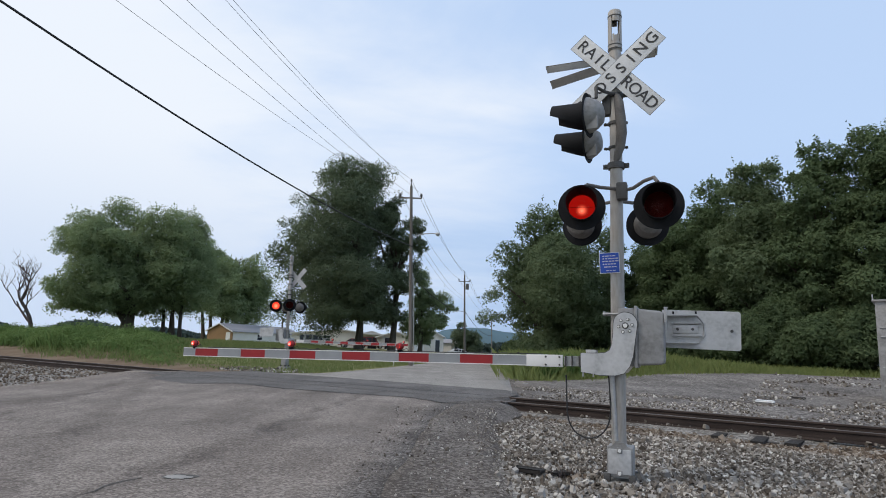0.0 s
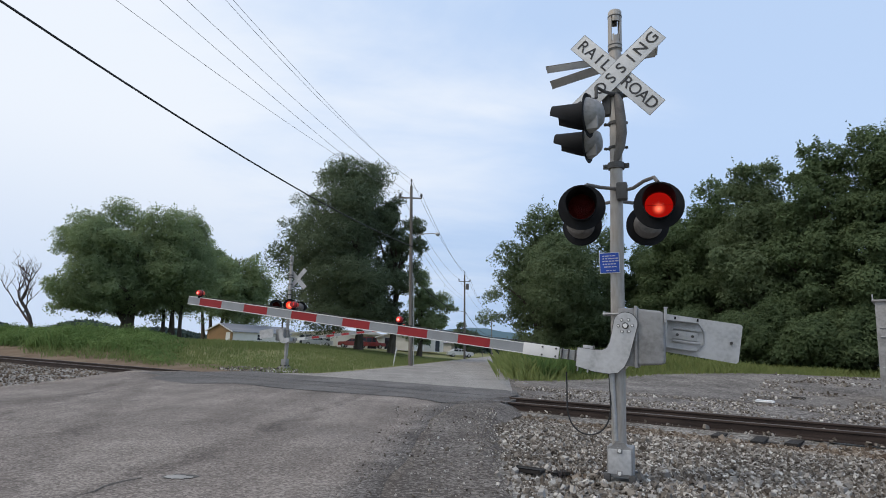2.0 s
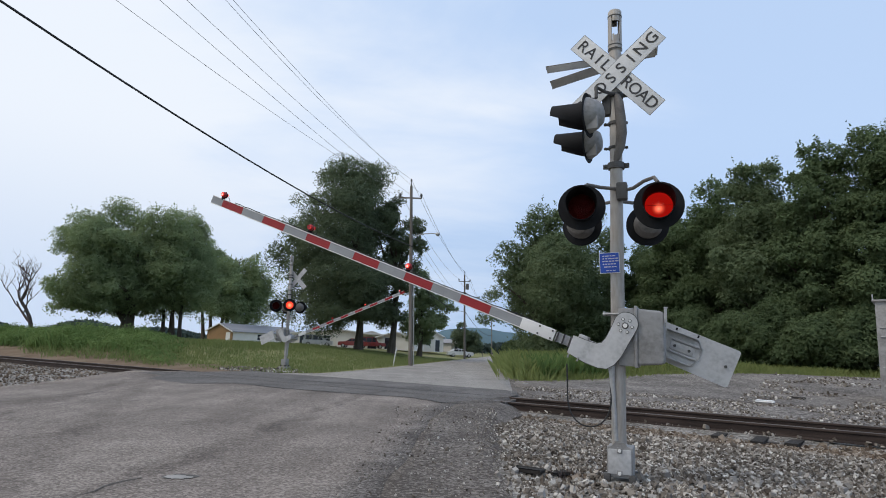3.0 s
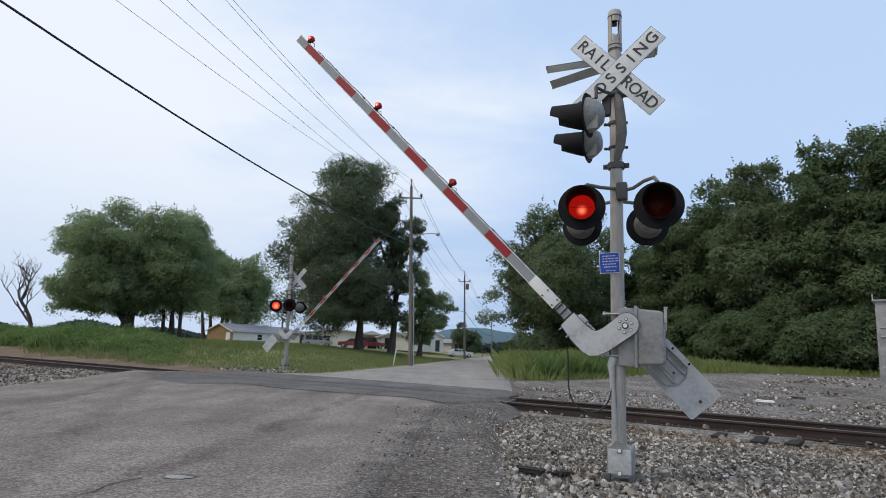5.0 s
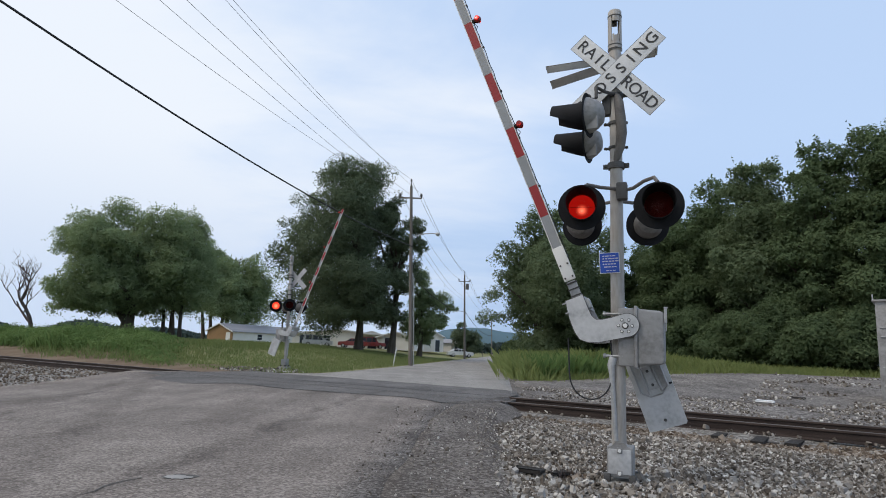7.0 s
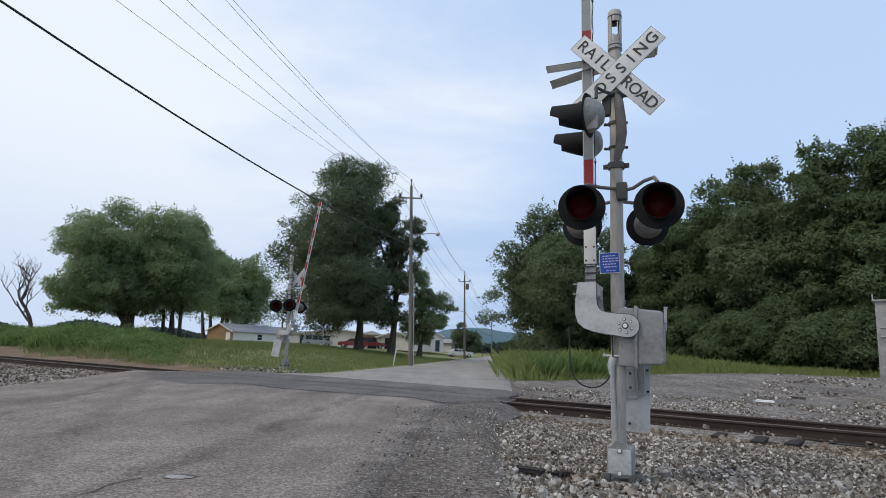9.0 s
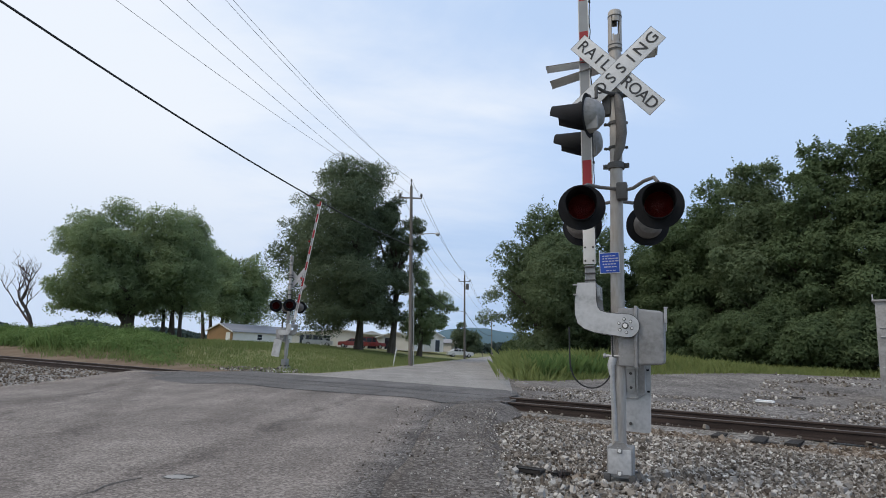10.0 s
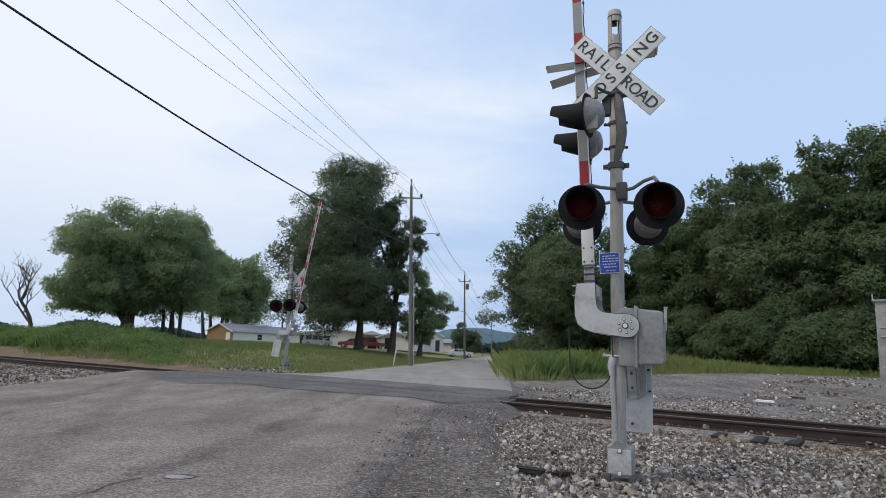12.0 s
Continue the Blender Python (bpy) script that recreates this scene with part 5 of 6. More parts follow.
def leafy_weeds(name, xy, h, per, leaf, mat, seed, label):
    """Low heaps of broad leaves, closed above and thin below."""
    rng = np.random.default_rng(seed)
    base = np.repeat(np.array([(x, y, land_z(x, y)) for x, y in xy]), per, 0)
    m = len(base)
    off = rng.normal(size=(m, 3)) * 0.26
    off[:, 2] = np.repeat(h, per) * rng.random(m) ** 0.5 * rng.uniform(0.8, 1.1, m)
    up = unit(off * np.array([1, 1, 0.3])) + np.array([0, 0, 0.7])
    ob = new(name, leaf_soup(name, base + off, leaf * rng.uniform(0.6, 1.5, m), mat, rng, up))
    return tagged(ob, label, "weeds", kind="stuff")


def scatter(n, x0, x1, y0, y1, keep, seed):
    rng = np.random.default_rng(seed)
    p = np.stack([rng.uniform(x0, x1, n), rng.uniform(y0, y1, n)], 1)
    return np.array([q for q in p if keep(*q)])


def rnd_h(n, lo, hi, seed):
    return np.random.default_rng(seed).uniform(lo, hi, n)


def verge_edge(x):
    return 26.0 + min(6.6, max(0.0, (x - 3.2)) * 0.85) + 0.8 * noise.noise((x * 0.6, 0, 0)) + 0.7 * noise.noise((x * 1.7, 5, 0))


p_ = scatter(24000, 3.6, 36, 25, 62, lambda x, y: x > lerp_rows(ROAD_R, y) + 0.3 + 0.3 * noise.noise((y * 0.5, 2, 0)) and y > verge_edge(x), 1)
hh_ = np.array([0.36 + 0.60 * step(0, 3, y - verge_edge(x)) * (1 + 1.1 * noise.noise((x * 0.4, y * 0.4, 0)) + 0.6 * noise.noise((x * 1.3, y * 0.6, 4))) + 0.38 * step(0.5, 4, y - verge_edge(x)) * (1 - step(8, 12, x)) for x, y in p_])
tufts("grass", p_, hh_ * 0.9 * np.array([1 - 0.5 * step(15, 20, x) for x, y in p_]), 7, 0.0075, 0.36, GRASS, 2, "long pale green grass on the verge before the wood")
p_ = scatter(1500, 4.5, 9.0, 28, 40, lambda x, y: x > lerp_rows(ROAD_R, y) + 0.9 and y > verge_edge(x) + 1.0, 3)
tufts("weeds", p_, rnd_h(len(p_), 0.7, 1.35, 4), 5, 0.03, 0.10, WEED, 5, "tall leafy weeds rising from the verge", "weeds")


def lawn_keep(x, y):
    return x < lerp_rows(ROAD_L, y) - 0.3 + 0.4 * noise.noise((y * 0.4, 6, 0)) and along(x, y)[1] > 17.4 + 0.6 * noise.noise((x * 0.5, y * 0.5, 2))


p_ = scatter(34000, -26, 5, 22, 80, lawn_keep, 6)
tufts("grass", p_, rnd_h(len(p_), 0.11, 0.36, 7) * np.array([0.7 + 0.7 * step(30, 18, y) + 0.8 * step(-12, -16, x) for x, y in p_]), 3, 0.018, 0.2, LAWN, 8, "short dry lawn grass on the rising bank")
p_ = scatter(42000, -70, -13.0, 20, 75, lambda x, y: along(x, y)[1] > 18.9 + 1.9 * noise.noise((x * 0.3, y * 0.3, 5)) + 0.9 * noise.noise((x * 0.9, y * 0.9, 6)) and x < -15.0 - 0.36 * (y - 35) and y > 0, 9)
hh_ = np.array([(0.36 + 1.75 * max(0, 0.35 + noise.noise((x * 0.26, y * 0.26, 1)) + 0.6 * noise.noise((x * 0.7, y * 0.7, 12)))) * (1 - 0.45 * step(-23, -28, x)) * step(0, -5, x + 15.0 + 0.36 * (y - 35)) + 0.25 for x, y in p_])
tufts("weeds", p_, hh_ * 0.75, 4, 0.012, 0.28, WEED, 10, "tall overgrown weeds covering the bank behind the rails", "weeds")
leafy_weeds("weeds", p_, hh_ * 0.95, 12, 0.075, WEED, 14, "leafy undergrowth heaped along the bank behind the rails")
p_ = scatter(900, 1.0, 8.0, 5.0, 12.4, lambda x, y: noise.noise((x * 0.9, y * 0.9, 8)) > 0.42 and along(x, y)[1] < 12.0, 11)
tufts("weeds", p_[:60], rnd_h(len(p_[:60]), 0.03, 0.09, 12), 5, 0.006, 0.04, WEED, 13, "a few small weeds among the ballast", "weeds")
p_ = np.array([(1.42, 6.98), (1.50, 6.90), (1.47, 7.06), (1.58, 6.98), (1.36, 6.86), (1.55, 7.10), (1.02, 7.3), (3.4, 7.6)])
tufts("weeds", p_, rnd_h(len(p_), 0.10, 0.20, 31), 9, 0.006, 0.05, DEADWOOD, 32, "withered brown weeds among the ballast", "weeds")


# ---- hill on the skyline ----
def build_hill():
    v, f = [], []
    k = 60
    for i in range(k + 1):
        x = -250 + 1300 * i / k
        h = 44 * math.exp(-((x - 60) / 150) ** 2) + 44 * math.exp(-((x - 420) / 330) ** 2) + 3 * noise.noise((x * 0.03, 0, 0))
        v += [(x, 1480, -2), (x, 1500, h * 0.6), (x, 1540, h), (x, 1700, -2)]
    for i in range(k):
        for j in range(3):
            f.append((4 * i + j, 4 * i + 4 + j, 4 * i + 5 + j, 4 * i + 1 + j))
    tagged(new("backdrop_hill", soup("backdrop_hill", v, f, HILL, True)), "wooded hill on the skyline, tinted blue with painted haze", "hill", kind="structure")


build_hill()


# ---- houses ----
def house(m, w, d, wall_h, rise, front, side, roof_mat, label, openings=(), porch=False):
    """Gabled house: its gable end lies along local x at y = 0, its length runs along +y."""
    t = thing("house", m, label, "house")
    th = 0.15
    for nm, bmx in (("wall", [(-w / 2, 0), (w / 2, 0), (w / 2, wall_h), (0, wall_h + rise), (-w / 2, wall_h)]),):
        for y0, mat in ((0, front), (d - th, side)):
            bm = B()
            add_prism(bm, bmx, y0, y0 + th)
            part(nm, bm, mat, t)
    for sx in (-1, 1):
        bm = B()
        add_box(bm, (sx * (w / 2 - th / 2), d / 2, wall_h / 2), (th, d - 2 * th, wall_h))
        part("wall", bm, side, t)
        bm = B()
        eave = 0.35
        slope = rise / (w / 2)
        add_prism(bm, [(0, wall_h + rise + 0.03), (sx * (w / 2 + eave), wall_h - slope * eave + 0.03), (sx * (w / 2 + eave), wall_h - slope * eave + 0.15), (0, wall_h + rise + 0.15)], -0.35, d + 0.35)
        part("roof", bm, roof_mat, t)
        bm = B()
        add_prism(bm, [(0, wall_h + rise - 0.05), (sx * (w / 2 + eave), wall_h - slope * eave - 0.08), (sx * (w / 2 + eave), wall_h - slope * eave + 0.14), (0, wall_h + rise + 0.14)], -0.40, -0.352)
        part("fascia", bm, TRIM, t)
    for kind, face, a, z, ow, oh in openings:
        mm = pose(a, -0.01, z) if face == "front" else pose(w / 2 + 0.01, a, z, 0, 0, 90)
        bm = B()
        for sx in (-1, 1):
            add_box(bm, (sx * (ow / 2 + 0.04), 0, 0), (0.08, 0.06, oh + 0.16))
            add_box(bm, (0, 0, sx * (oh / 2 + 0.04)), (ow, 0.06, 0.08))
        fr = part(kind, bm, TRIM, t, "white framed " + kind)
        fr.matrix_local = mm
        bm = B()
        add_box(bm, (0, 0.01, 0), (ow, 0.03, oh))
        part("pane" if kind == "window" else "door_leaf", bm, PANE if kind != "pale_door" else TRIM, fr)
        if kind == "window":
            bm = B()
            add_box(bm, (0, -0.008, 0), (ow, 0.02, 0.05))
            part("glazing_bar", bm, TRIM, fr)
    if porch:
        bm = B()
        add_prism(bm, [(w * 0.20, 2.25), (w * 0.47, 2.25), (w * 0.335, 2.85)], -2.2, -0.4)
        part("porch_roof", bm, TRIM, t)
        for x in (w * 0.215, w * 0.455):
            bm = B()
            add_box(bm, (x, -2.05, 1.12), (0.14, 0.14, 2.25))
            part("porch_post", bm, TRIM, t)
    return t


house(pose(-41.4, 115.5, 1.0, 0, 0, -28), 6.6, 18, 2.3, 1.35, WALLTAN, WALLWHITE, ROOFGREY, "tan gabled house with a long grey roof", [("pale_door", "front", 2.2, 1.05, 0.9, 2.0), ("window", "side", 7.0, 1.4, 1.2, 1.0)])
house(pose(-16.2, 100, 1.05, 0, 0, 3), 15.5, 9, 2.05, 0.8, WALLWHITE, WALLWHITE, ROOFPALE, "long low white house with a shallow gable and porch",
      [("window", "front", -2.2, 1.35, 1.1, 1.0), ("door", "front", -5.6, 1.1, 1.8, 1.5), ("door", "front", 5.2, 1.0, 1.4, 1.9), ("window", "front", 3.2, 1.35, 0.7, 1.3)], porch=True)
house(pose(-1.2, 108, 0.9, 0, 0, 20), 4.0, 7, 2.6, 1.0, WALLWHITE, WALLWHITE, ROOFPALE, "small white gabled house among trees", [("window", "front", -0.9, 1.6, 0.7, 1.0), ("door", "front", 0.9, 1.05, 0.8, 2.0)])
house(pose(3.1, 116, 0.9, 0, 0, 62), 3.6, 6, 1.7, 0.6, WALLWHITE, WALLWHITE, ROOFGREY, "low white shed with a grey roof", [("door", "front", 0.0, 0.8, 1.2, 1.5)])
house(pose(-7.0, 98, 1.0, 0, 0, -10), 6.0, 8, 2.0, 0.8, WALLWHITE, WALLWHITE, ROOFGREY, "grey roofed outbuilding behind the trees", [("door", "front", -1.0, 1.0, 1.6, 1.8)])


# ---- vehicles ----
def car(m, paint, label, tall=False):
    t = thing("car", m, label, "car")
    L, W = 4.5, 1.75
    roof = 1.72 if tall else 1.42
    low = [(-2.2, 0.35), (2.2, 0.35), (2.25, 0.65), (2.15, 0.88), (1.2, 0.95), (-1.9 if tall else -1.6, 0.98), (-2.2, 0.92), (-2.25, 0.6)]
    bm = B()
    add_prism(bm, low, -W / 2, W / 2)
    bmesh.ops.bevel(bm, geom=list(bm.edges), offset=0.05, segments=2, affect="EDGES")
    part("body", bm, paint, t)
    cab = [(1.15, 0.94), (-2.1, 0.96), (-2.0, roof - 0.08), (-1.7, roof), (0.1, roof), (0.45, roof - 0.06)] if tall else [(1.1, 0.93), (-1.75, 0.96), (-1.05, roof - 0.04), (-0.8, roof), (0.15, roof), (0.4, roof - 0.05)]
    bm = B()
    add_prism(bm, cab, -W / 2 + 0.12, W / 2 - 0.12)
    bmesh.ops.bevel(bm, geom=list(bm.edges), offset=0.04, segments=2, affect="EDGES")
    part("cabin", bm, paint, t)
    for sy in (-1, 1):
        for x0, x1, top in ((-1.75 if tall else -1.2, -0.85 if tall else -0.45, 0), (-0.75 if tall else -0.35, 0.05, 0), (0.12, 0.62, 0.12)):
            bm = B()
            add_prism(bm, [(x0, 1.0), (x1 + (0.2 if top else 0), 1.0), (x1 - top * 1.5, roof - 0.10), (x0 + 0.05, roof - 0.10)], sy * (W / 2 - 0.125), sy * (W / 2 - 0.105))
            part("window", bm, PANE, t)
        for x in (-1.35, 1.4):
            bm = B()
            add_tube(bm, [(0, -0.1, 0), (0, 0.1, 0)], 0.33, 18)
            wheel = part("wheel", bm, TYRE, t)
            wheel.matrix_local = pose(x, sy * (W / 2 - 0.1), 0.33)
            bm = B()
            add_tube(bm, [(0, -0.11, 0), (0, 0.11, 0)], 0.19, 14)
            part("rim", bm, GALV, wheel)
    return t


def on_land(x, y, rz, dz=0.02):
    return pose(x, y, land_z(x, y) + dz, 0, 0, rz)


car(on_land(-18.2, 92, 4), CARSILVER, "silver sport utility vehicle parked on the grass", True)
car(on_land(-13.0, 93, 176), CARRED, "red car parked beside the big tree")
car(on_land(-10.6, 95, 10), CARRED, "red pickup low behind the tree trunk", True)
car(on_land(3.6, 106, 10), CARWHITE, "white car parked by the far road")


# ---- utility poles and wires ----
def utility_pole(base, top, label, arm=True, lamp=False, kit=False):
    b = Vector((*base, land_z(*base) - 0.1))
    t = thing("utility_pole", Matrix.Translation(b), label, "utility pole", "poles along the road")
    d = Vector(top) - b
    bm = B()
    add_tube(bm, [d * (k / 6) for k in range(7)], [0.165 - 0.010 * k for k in range(7)], 12)
    part("pole", bm, POLEWOOD, t)
    bm = B()
    add_tube(bm, [d, d + Vector((0, 0, 0.35))], [0.04, 0.03], 8)
    add_tube(bm, [d + Vector((0, 0, 0.35)), d + Vector((0, 0, 0.55))], [0.08, 0.05], 8)
    part("insulator", bm, DARKSTEEL, t)
    if arm:
        bm = B()
        add_box(bm, d + Vector((0, 0, -0.95)), (1.7, 0.10, 0.10), 0.01)
        part("crossarm", bm, POLEWOOD, t)
        for s in (-0.8, 0.8):
            bm = B()
            add_tube(bm, [d + Vector((s, 0, -0.92)), d + Vector((s, 0, -0.70)), d + Vector((s, 0, -0.60))], [0.05, 0.10, 0.06], 8)
            part("insulator", bm, DARKSTEEL, t)
    if lamp:
        z = d * 0.70
        bm = B()
        add_tube(bm, [z, z + Vector((0.7, 0, 0.35)), z + Vector((1.5, 0, 0.45)), z + Vector((1.9, 0, 0.42))], 0.04, 8)
        part("lamp_bracket", bm, GALV, t)
        bm = B()
        add_lathe(bm, [(0.0005, 0.12), (0.12, 0.08), (0.17, -0.02), (0.10, -0.16), (0.0005, -0.18)], Matrix.Translation(z + Vector((2.0, 0, 0.42))), 14)
        part("lamp_head", bm, GALV, t, "grey street lamp head")
        bm = B()
        add_tube(bm, [Vector((0.24, -0.1, 0.1)), d * 0.5 + Vector((0.22, -0.05, 0))], 0.03, 8)
        part("riser", bm, GALV, t)
    if kit:
        bm = B()
        add_lathe(bm, [(0.0005, 0.45), (0.24, 0.42), (0.25, -0.4), (0.0005, -0.42)], Matrix.Translation(d * 0.86 + Vector((0.38, -0.1, 0))), 14)
        part("transformer", bm, HOUSING, t)
    return t


P1, P2, P3 = Vector((-2.6, 45, 13.6)), Vector((3.3, 88, 12.2)), Vector((15.1, 180, 11.6))
utility_pole((-2.05, 45), P1, "tall weathered wooden utility pole with a street lamp", lamp=True)
utility_pole((3.65, 88), P2, "wooden utility pole with a transformer beside the road", kit=True)
utility_pole((15.4, 180), P3, "distant wooden utility pole", arm=False)


def wire(a, b, sag, r, label, name="power_line"):
    a, b = Vector(a), Vector(b)
    bm = B()
    k = 20
    add_tube(bm, [a.lerp(b, i / k) - Vector((0, 0, 4 * sag * (i / k) * (1 - i / k))) for i in range(k + 1)], r, 6)
    return solid(name, bm, RUBBER if name == "telephone_cable" else WIRE, label, "overhead wire", "overhead wires")


for off, w_at in ((Vector((-0.8, 0, -0.6)), (-10.81, 18, 12.05)), (Vector((-0.3, 0, -1.4)), (-9.41, 18, 12.11)), (Vector((0, 0, -0.7)), (-8.54, 18, 12.14)), (Vector((0, 0, 0.5)), (-7.30, 18, 12.2)), (Vector((0.8, 0, -0.6)), (-7.05, 18, 12.2))):
    a_ = P1 + off
    w_ = Vector(w_at)
    e_ = a_ + (w_ - a_) * 1.75
    e_.z = w_.z + 1.0
    # the wire hangs so that it passes through the given point
    f_ = 1 / 1.75
    wire(a_, e_, (a_.lerp(e_, f_).z - w_.z) / (4 * f_ * (1 - f_)), 0.009, "thin bare power line running back along the road")
for off in (Vector((-0.8, 0, -0.6)), Vector((0.8, 0, -0.6)), Vector((0, 0, 0.5))):
    wire(P1 + off, P2 + off, 0.9, 0.013, "thin power line between wooden poles")
    wire(P2 + off, P3 + Vector((off.x * 0.3, 0, 0.3)), 1.6, 0.016, "thin power line to the distant pole")
wire(P1 * 1.0 - Vector((0, 0, 6.6)), P2 - Vector((0, 0, 5.3)), 0.7, 0.035, "sagging black telephone cable between poles", "telephone_cable")
wire(P2 - Vector((0, 0, 5.0)), P3 - Vector((0, 0, 5.6)), 1.2, 0.04, "sagging black telephone cable to the distant pole", "telephone_cable")
wire(P1 - Vector((-0.1, 0, 3.0)), P2 - Vector((0, 0, 3.2)), 0.8, 0.012, "low service wire between poles")
wire(P1 - Vector((-0.1, 0, 3.6)), P2 - Vector((0, 0, 3.6)), 0.9, 0.012, "low service wire between poles")
CABLE_END = Vector((-2.3, 45, 8.9)) + (Vector((-11.28, 14, 9.56)) - Vector((-2.3, 45, 8.9))) * 1.35
wire((-2.3, 45, 8.9), CABLE_END + Vector((0, 0, 0.95)), 0.95, 0.034, "thick black overhead cable crossing the road", "telephone_cable")


# ---- small roadside things ----
def signal_cabinet(m):
    t = thing("signal_cabinet", m, "grey metal signal equipment cabinet on gravel", "cabinet")
    bm = B()
    add_box(bm, (0, 0, 1.68), (1.9, 1.4, 3.36), 0.02)
    part("body", bm, GREYBOX, t)
    bm = B()
    add_box(bm, (0, 0, 3.40), (2.06, 1.56, 0.07), 0.02)
    part("roof", bm, GREYBOX, t)
    bm = B()
    add_box(bm, (0.1, -0.715, 1.6), (1.3, 0.03, 2.7), 0.01)
    door = part("door", bm, GREYBOX, t)
    for z in (0.6, 1.2, 2.2, 2.5):
        bm = B()
        add_box(bm, (-0.75, -0.72, z), (0.22, 0.03, 0.035), 0.006)
        part("hinge", bm, GALV, door)
    bm = B()
    add_tube(bm, [(-1.0, -0.72, 3.36), (-1.0, -0.72, 3.61)], 0.02, 6)
    part("lifting_eye", bm, GALV, t)


signal_cabinet(pose(15.75, 20.3, 0.1, 0, 0, -38.5))


def post(x, y, h, r, mat, lean, label, name="post"):
    bm = B()
    add_tube(bm, [(0, 0, -0.1), (lean * 0.5 * h, 0, h * 0.5), (lean * h, 0, h)], r, 8)
    solid(name, bm, mat, label, "post", m=Matrix.Translation((x, y, land_z(x, y))))


post(-3.15, 42.5, 1.35, 0.04, TRIM, 0.16, "thin pale leaning marker post in the grass")
post(-20.6, 80, 3.6, 0.10, BARK, 0.0, "dark slim post beside the houses")
for i_, (x_, y_) in enumerate(((11.2, 105), (12.6, 118), (13.6, 112), (14.8, 126), (8.6, 122))):
    post(x_, y_, (1.6, 2.2, 1.3, 2.6, 1.2)[i_], 0.06, (TRIM, POLEWOOD, TRIM, GALV, POLEWOOD)[i_], 0.0, "far roadside marker post")


def litter(x, y, s, seed, label, mat=LITTER, lift=0.03):
    rnd = random.Random(seed)
    bm = B()
    add_box(bm, (0, 0, 0), (s, s * 0.45, s * 0.12), s * 0.03)
    for v in bm.verts:
        v.co += Vector((rnd.uniform(-1, 1), rnd.uniform(-1, 1), rnd.uniform(-0.3, 0.9))) * s * 0.05
    p = along(x, y)
    return solid("litter", bm, mat, label, "litter", m=pose(x, y, bed_z(*p) + lift, 0, 0, rnd.uniform(-40, 20)))


litter(9.75, 18.5, 0.5, 1, "crumpled white plastic litter on the gravel", lift=0.07)
litter(3.4, 24.2, 0.18, 2, "small scrap of white paper on the gravel")
litter(1.05, 7.1, 0.34, 3, "dark splintered piece of old timber", TIMBER, 0.05)
litter(1.36, 6.95, 0.22, 4, "dark broken scrap of timber", TIMBER, 0.05)
litter(12.0, 20.6, 0.35, 5, "dark timber scrap on the gravel", TIMBER, 0.04)


# ---- ballast stones ----
def lump():
    """An angular block whose corners are knocked about to make broken stones."""
    v = np.array([(x, y, z) for x in (-0.72, 0.72) for y in (-0.72, 0.72) for z in (-0.72, 0.72)])
    q = [(0, 1, 3, 2), (4, 6, 7, 5), (0, 4, 5, 1), (2, 3, 7, 6), (0, 2, 6, 4), (1, 5, 7, 3)]
    return v, np.array([t for a, b, c, d in q for t in ((a, b, c), (a, c, d))])


LUMP_V, LUMP_F = lump()


def stones(name, sn, size, seed, label, zf, mat=None):
    """Many loose broken stones as one heap of separate lumps."""
    rng = np.random.default_rng(seed)
    n = len(sn)
    p = np.array([(*(TRACK_AT + TS * s + TN * q).xy, zf(s, q)) for s, q in sn])
    rot = rng.normal(size=(n, 3, 3))
    rot, _ = np.linalg.qr(rot)
    r = size * np.exp(rng.normal(size=n) * 0.33)
    v = LUMP_V[None] * (1 + rng.uniform(-0.45, 0.30, (n, len(LUMP_V), 1))) + rng.uniform(-0.22, 0.22, (n, len(LUMP_V), 3))
    v = v * np.stack([np.ones(n), rng.uniform(0.6, 0.95, n), rng.uniform(0.45, 0.8, n)], 1)[:, None]
    v = np.einsum("nij,nkj->nki", rot, v) * r[:, None, None] + p[:, None] + np.stack([np.zeros(n), np.zeros(n), r * rng.uniform(0.0, 0.6, n)], 1)[:, None]
    f = LUMP_F[None] + (np.arange(n) * len(LUMP_V))[:, None, None]
    ob = new(name, soup(name, v.reshape(-1, 3), f.reshape(-1, 3), mat or STONE))
    return tagged(ob, label, "ballast", kind="stuff")


def shoulder_edge(y):
    return lerp_rows([(-22, 1.0), (5.5, 0.78), (8, 0.9), (11.9, 1.1), (14.6, 1.6)], y)


def sn_scatter(n, s0, s1, n0, n1, keep, seed):
    rng = np.random.default_rng(seed)
    p = np.stack([rng.uniform(s0, s1, n), rng.uniform(n0, n1, n)], 1)
    return [q for q in p if keep(*(TRACK_AT + TS * q[0] + TN * q[1]).xy)]


def on_gravel(x, y):
    return x > shoulder_edge(y) + 0.12 * noise.noise((x * 2, y * 2, 1)) and 4.2 < y and x < 1.2 + 0.78 * y and abs(x - 2.0) + abs(y - 6.8) > 0.16


def rusty(q):
    if (Vector(tp(*q)) - Vector((1.5, 6.95))).length < 0.2 + 0.25 * noise.noise((q[0] * 3, q[1] * 3, 7)):
        return True
    return q[1] + 1.3 * noise.noise((q[0] * 0.6, q[1] * 0.8, 4)) + 0.22 * (q[0] + 3) + 0.9 * noise.noise((q[0] * 9, q[1] * 9, 2)) > 11.2


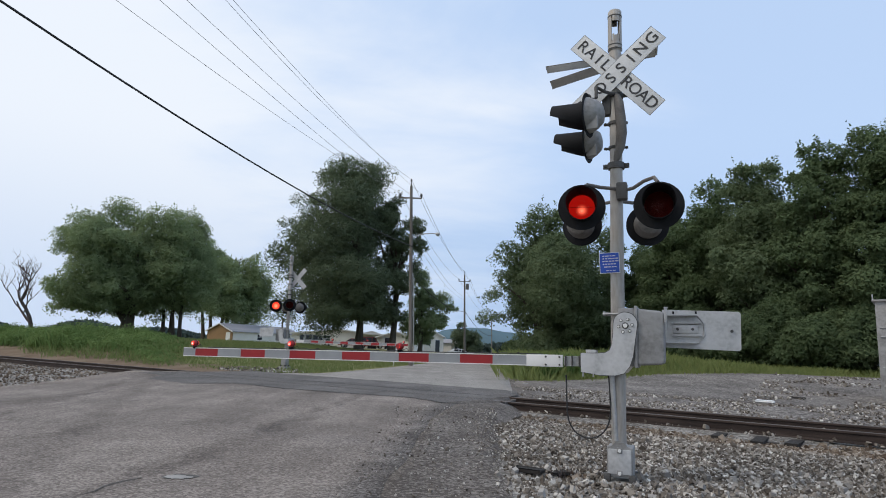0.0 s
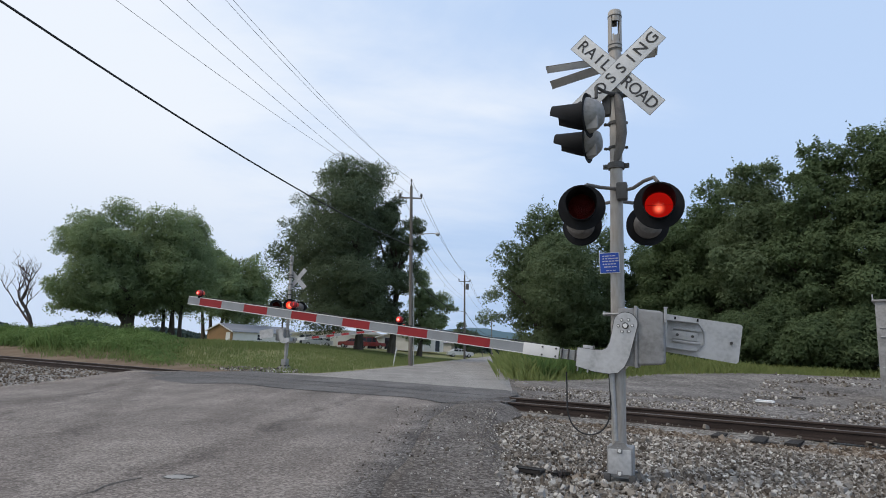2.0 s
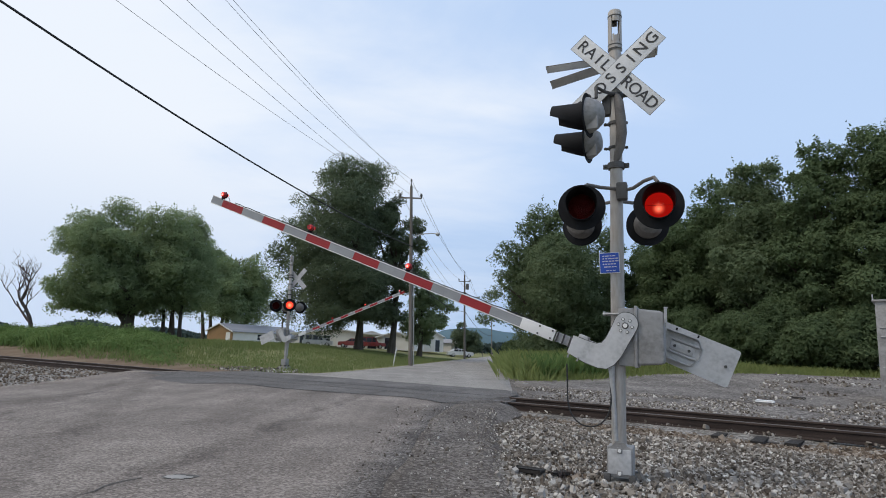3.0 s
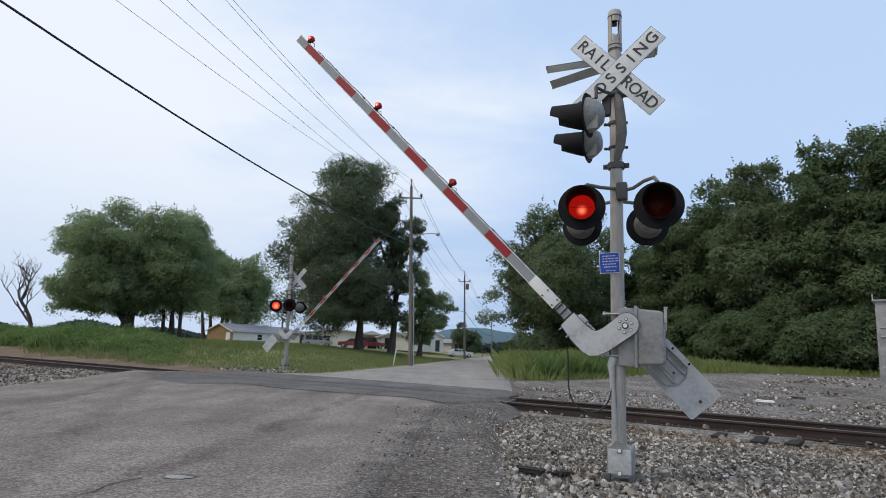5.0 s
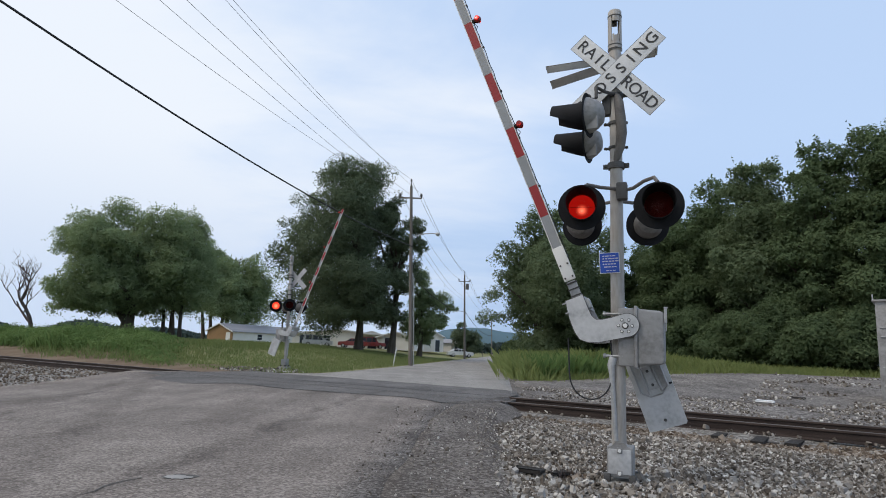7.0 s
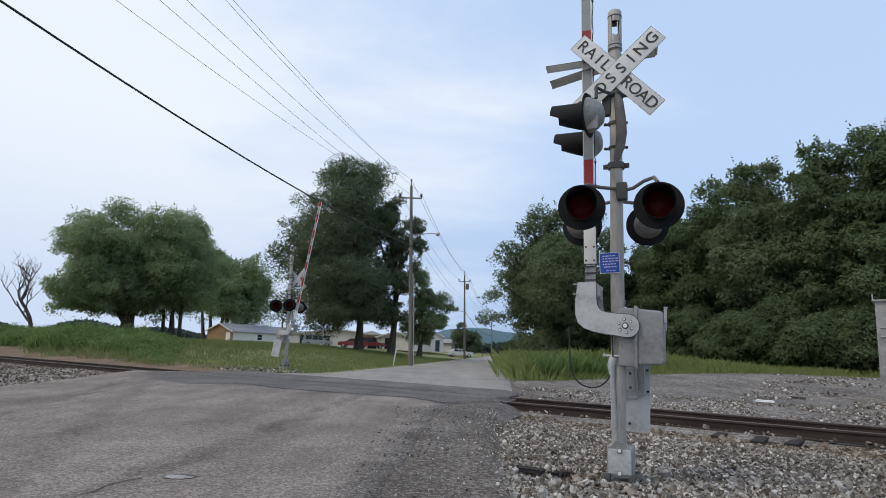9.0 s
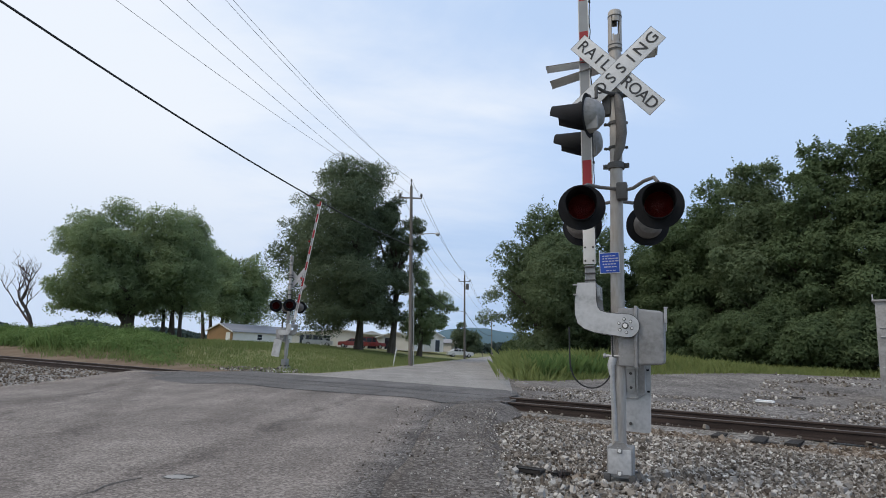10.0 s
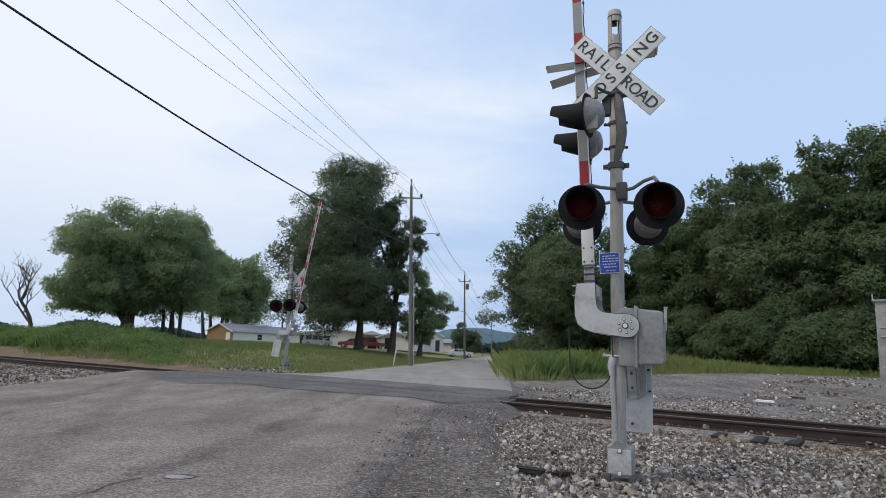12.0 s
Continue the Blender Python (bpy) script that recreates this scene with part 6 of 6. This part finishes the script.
near_bed = sn_scatter(74000, -7.5, 4.5, 3.4, 13.0, on_gravel, 1)
stones("ballast_stones", [q for q in near_bed if not rusty(q)], 0.0205, 2, "loose pale crushed limestone ballast", bed_z)
stones("ballast_stones", [q for q in near_bed if rusty(q)], 0.0225, 22, "rust-stained brown ballast beside the rail", bed_z, STONE_RUST)
stones("ballast_stones", sn_scatter(2600, -7.5, 8.0, 12.9, 14.9, lambda x, y: x > 1.8, 3), 0.032, 4, "ballast stones between the rails", lambda s, n: bed_z(s, n) + 0.005)
stones("ballast_stones", sn_scatter(12000, -10.4, 16, 15.0, 20.4, lambda x, y: x > 2.6 and noise.noise((x * 0.5, y * 0.5, 3)) > -0.25, 5), 0.026, 6, "scattered pale gravel beyond the rails", bed_z)
stones("ballast_stones", sn_scatter(6500, -42, -18, 5.0, 13.0, lambda x, y: x < -11.1, 7), 0.032, 8, "rusty brown ballast beside the road's edge", bed_z, STONE_RUST)
stones("ballast_stones", sn_scatter(2600, -29, -21, 15.2, 19.5, lambda x, y: (x + 7.4) ** 2 / 6 + (y - 29.0) ** 2 / 3.0 < 1.3, 9), 0.05, 10, "pale stones heaped round the far signal", lambda s, n: land_z(*(TRACK_AT + TS * s + TN * n).xy) + 0.02)
stones("ballast_stones", sn_scatter(9000, -4, 22, 20.2, 34, lambda x, y: y < verge_edge(x) - 0.2 and x > 4.5 and noise.noise((x * 0.35, y * 0.5, 9)) > -0.05, 16), 0.04, 17, "pale gravel strewn over the yard", lambda s, n: land_z(*tp(s, n)) + 0.065)
rng_ = np.random.default_rng(12)
loose = [(x, y) for x, y in np.stack([rng_.uniform(-0.9, 1.2, 3400), rng_.uniform(4.6, 13.5, 3400)], 1) if x < shoulder_edge(y) and rng_.random() < 0.25 + 0.7 * step(0.7, 0.0, shoulder_edge(y) - x)]
stones("loose_gravel", [along(x, y) for x, y in loose], 0.0125, 13, "loose gravel scattered over the road's shoulder", lambda s, n: road_z(*tp(s, n)) + 0.01)


def single_stones():
    """The nearest stones, each a piece of its own."""
    bed = bpy.data.objects["ballast_ground"]
    rng = np.random.default_rng(15)
    kinds = []
    for k in range(6):
        v = (LUMP_V * (1 + rng.uniform(-0.35, 0.22, (len(LUMP_V), 1))) + rng.uniform(-0.2, 0.2, (len(LUMP_V), 3))) * np.array([1, rng.uniform(0.6, 0.95), rng.uniform(0.5, 0.8)])
        kinds.append(soup("stone", v, LUMP_F, STONE_ONE))
    placed = 0
    while placed < 280:
        x, y = rng.uniform(0.8, 4.6), rng.uniform(5.2, 7.6)
        if not on_gravel(x, y) or abs(x - 2.0) + abs(y - 6.8) < 0.3:
            continue
        ob = new("stone", kinds[placed % 6])
        ob.parent = bed
        r = 0.030 * math.exp(rng.normal() * 0.3)
        ob.matrix_local = Matrix.LocRotScale((x, y, bed_z(*along(x, y)) + r * 0.7), Euler(rng.uniform(0, 6.28, 3)), (r, r, r))
        placed += 1


single_stones()


# ---- motion of the gates, lamps and cable ----
SWING = [(0.0, -0.93), (1.4, -0.93), (1.5, -0.4), (1.7, 1.9), (2.0, 6.0), (2.5, 13.3), (3.0, 20.2), (3.2, 22.9), (4.0, 33.3), (4.8, 43.1), (5.0, 45.5), (5.5, 51.2), (6.0, 56.8), (6.5, 62.6), (7.0, 68.4), (7.2, 70.7), (8.0, 79.8), (8.5, 85.4), (8.8, 88.6), (9.0, 89.3), (9.2, 88.8), (9.5, 87.5), (9.75, 88.15), (10.0, 88.75), (10.25, 88.4), (10.5, 87.95), (11.0, 87.8), (11.5, 88.05), (12.0, 87.7)]


def blink(first, last, lit, period, closed, opened, until):
    """Rows of a shutter that opens at first + k * period for lit seconds."""
    rows, t = [(0.0, opened if first < 0 else closed)], first
    mid = closed.lerp(opened, 0.5)
    while t < until:
        for when, a, b in ((t, closed, opened), (t + lit, opened, closed)):
            if 0.05 < when < 11.8:
                rows += [(when - 1 / 30, a), (when, mid), (when + 1 / 30, b)]
        t += period
    rows.append((12.0, closed))
    return rows


def motions():
    for arm, place, gain, stop in ((near_arm, NEAR, 1.0, 90), (far_arm, FAR, 0.984, 79.2)):
        walk(arm, [(t, place @ Matrix.Translation(PIVOT) @ pose(0, 0, 0, 0, min(a * gain, stop), 0)) for t, a in SWING])
    walk(near_cable, [(t, NEAR @ pose(-0.31 + 0.03 * max(0, a) / 88, -0.10, 0.43 + 0.53 * max(0, a) / 88)) for t, a in SWING])
    for shutters, tip in ((near_shutters, 103.5), (far_shutters, 93.0)):
        for shut, key in shutters:
            walk(shut, blink(-0.24 if key == "a" else 0.36, 12, 0.60, 1.202, Matrix(), pose(0, 0, 0, tip, 0, 0), 8.7))
    for shutters, flip in ((near_arm_shutters, False), (far_arm_shutters, True)):
        for shut, key, y in shutters:
            if key == "t":
                shade = Matrix.Translation((0, y, 0.004))
                ajar = shade @ pose(0, 0, 0, 88, 0, 0)
                walk(shut, [(0.0, ajar), (8.7, ajar), (8.73, ajar.lerp(shade, 0.5)), (8.77, shade), (12.0, shade)])
                continue
            walk(shut, blink(0.27 if (key == "p") != flip else -0.33, 12, 0.60, 1.202, Matrix.Translation((0, y, 0.004)), Matrix.Translation((0, y, 0.004)) @ pose(0, 0, 0, 88, 0, 0), 8.7))


motions()
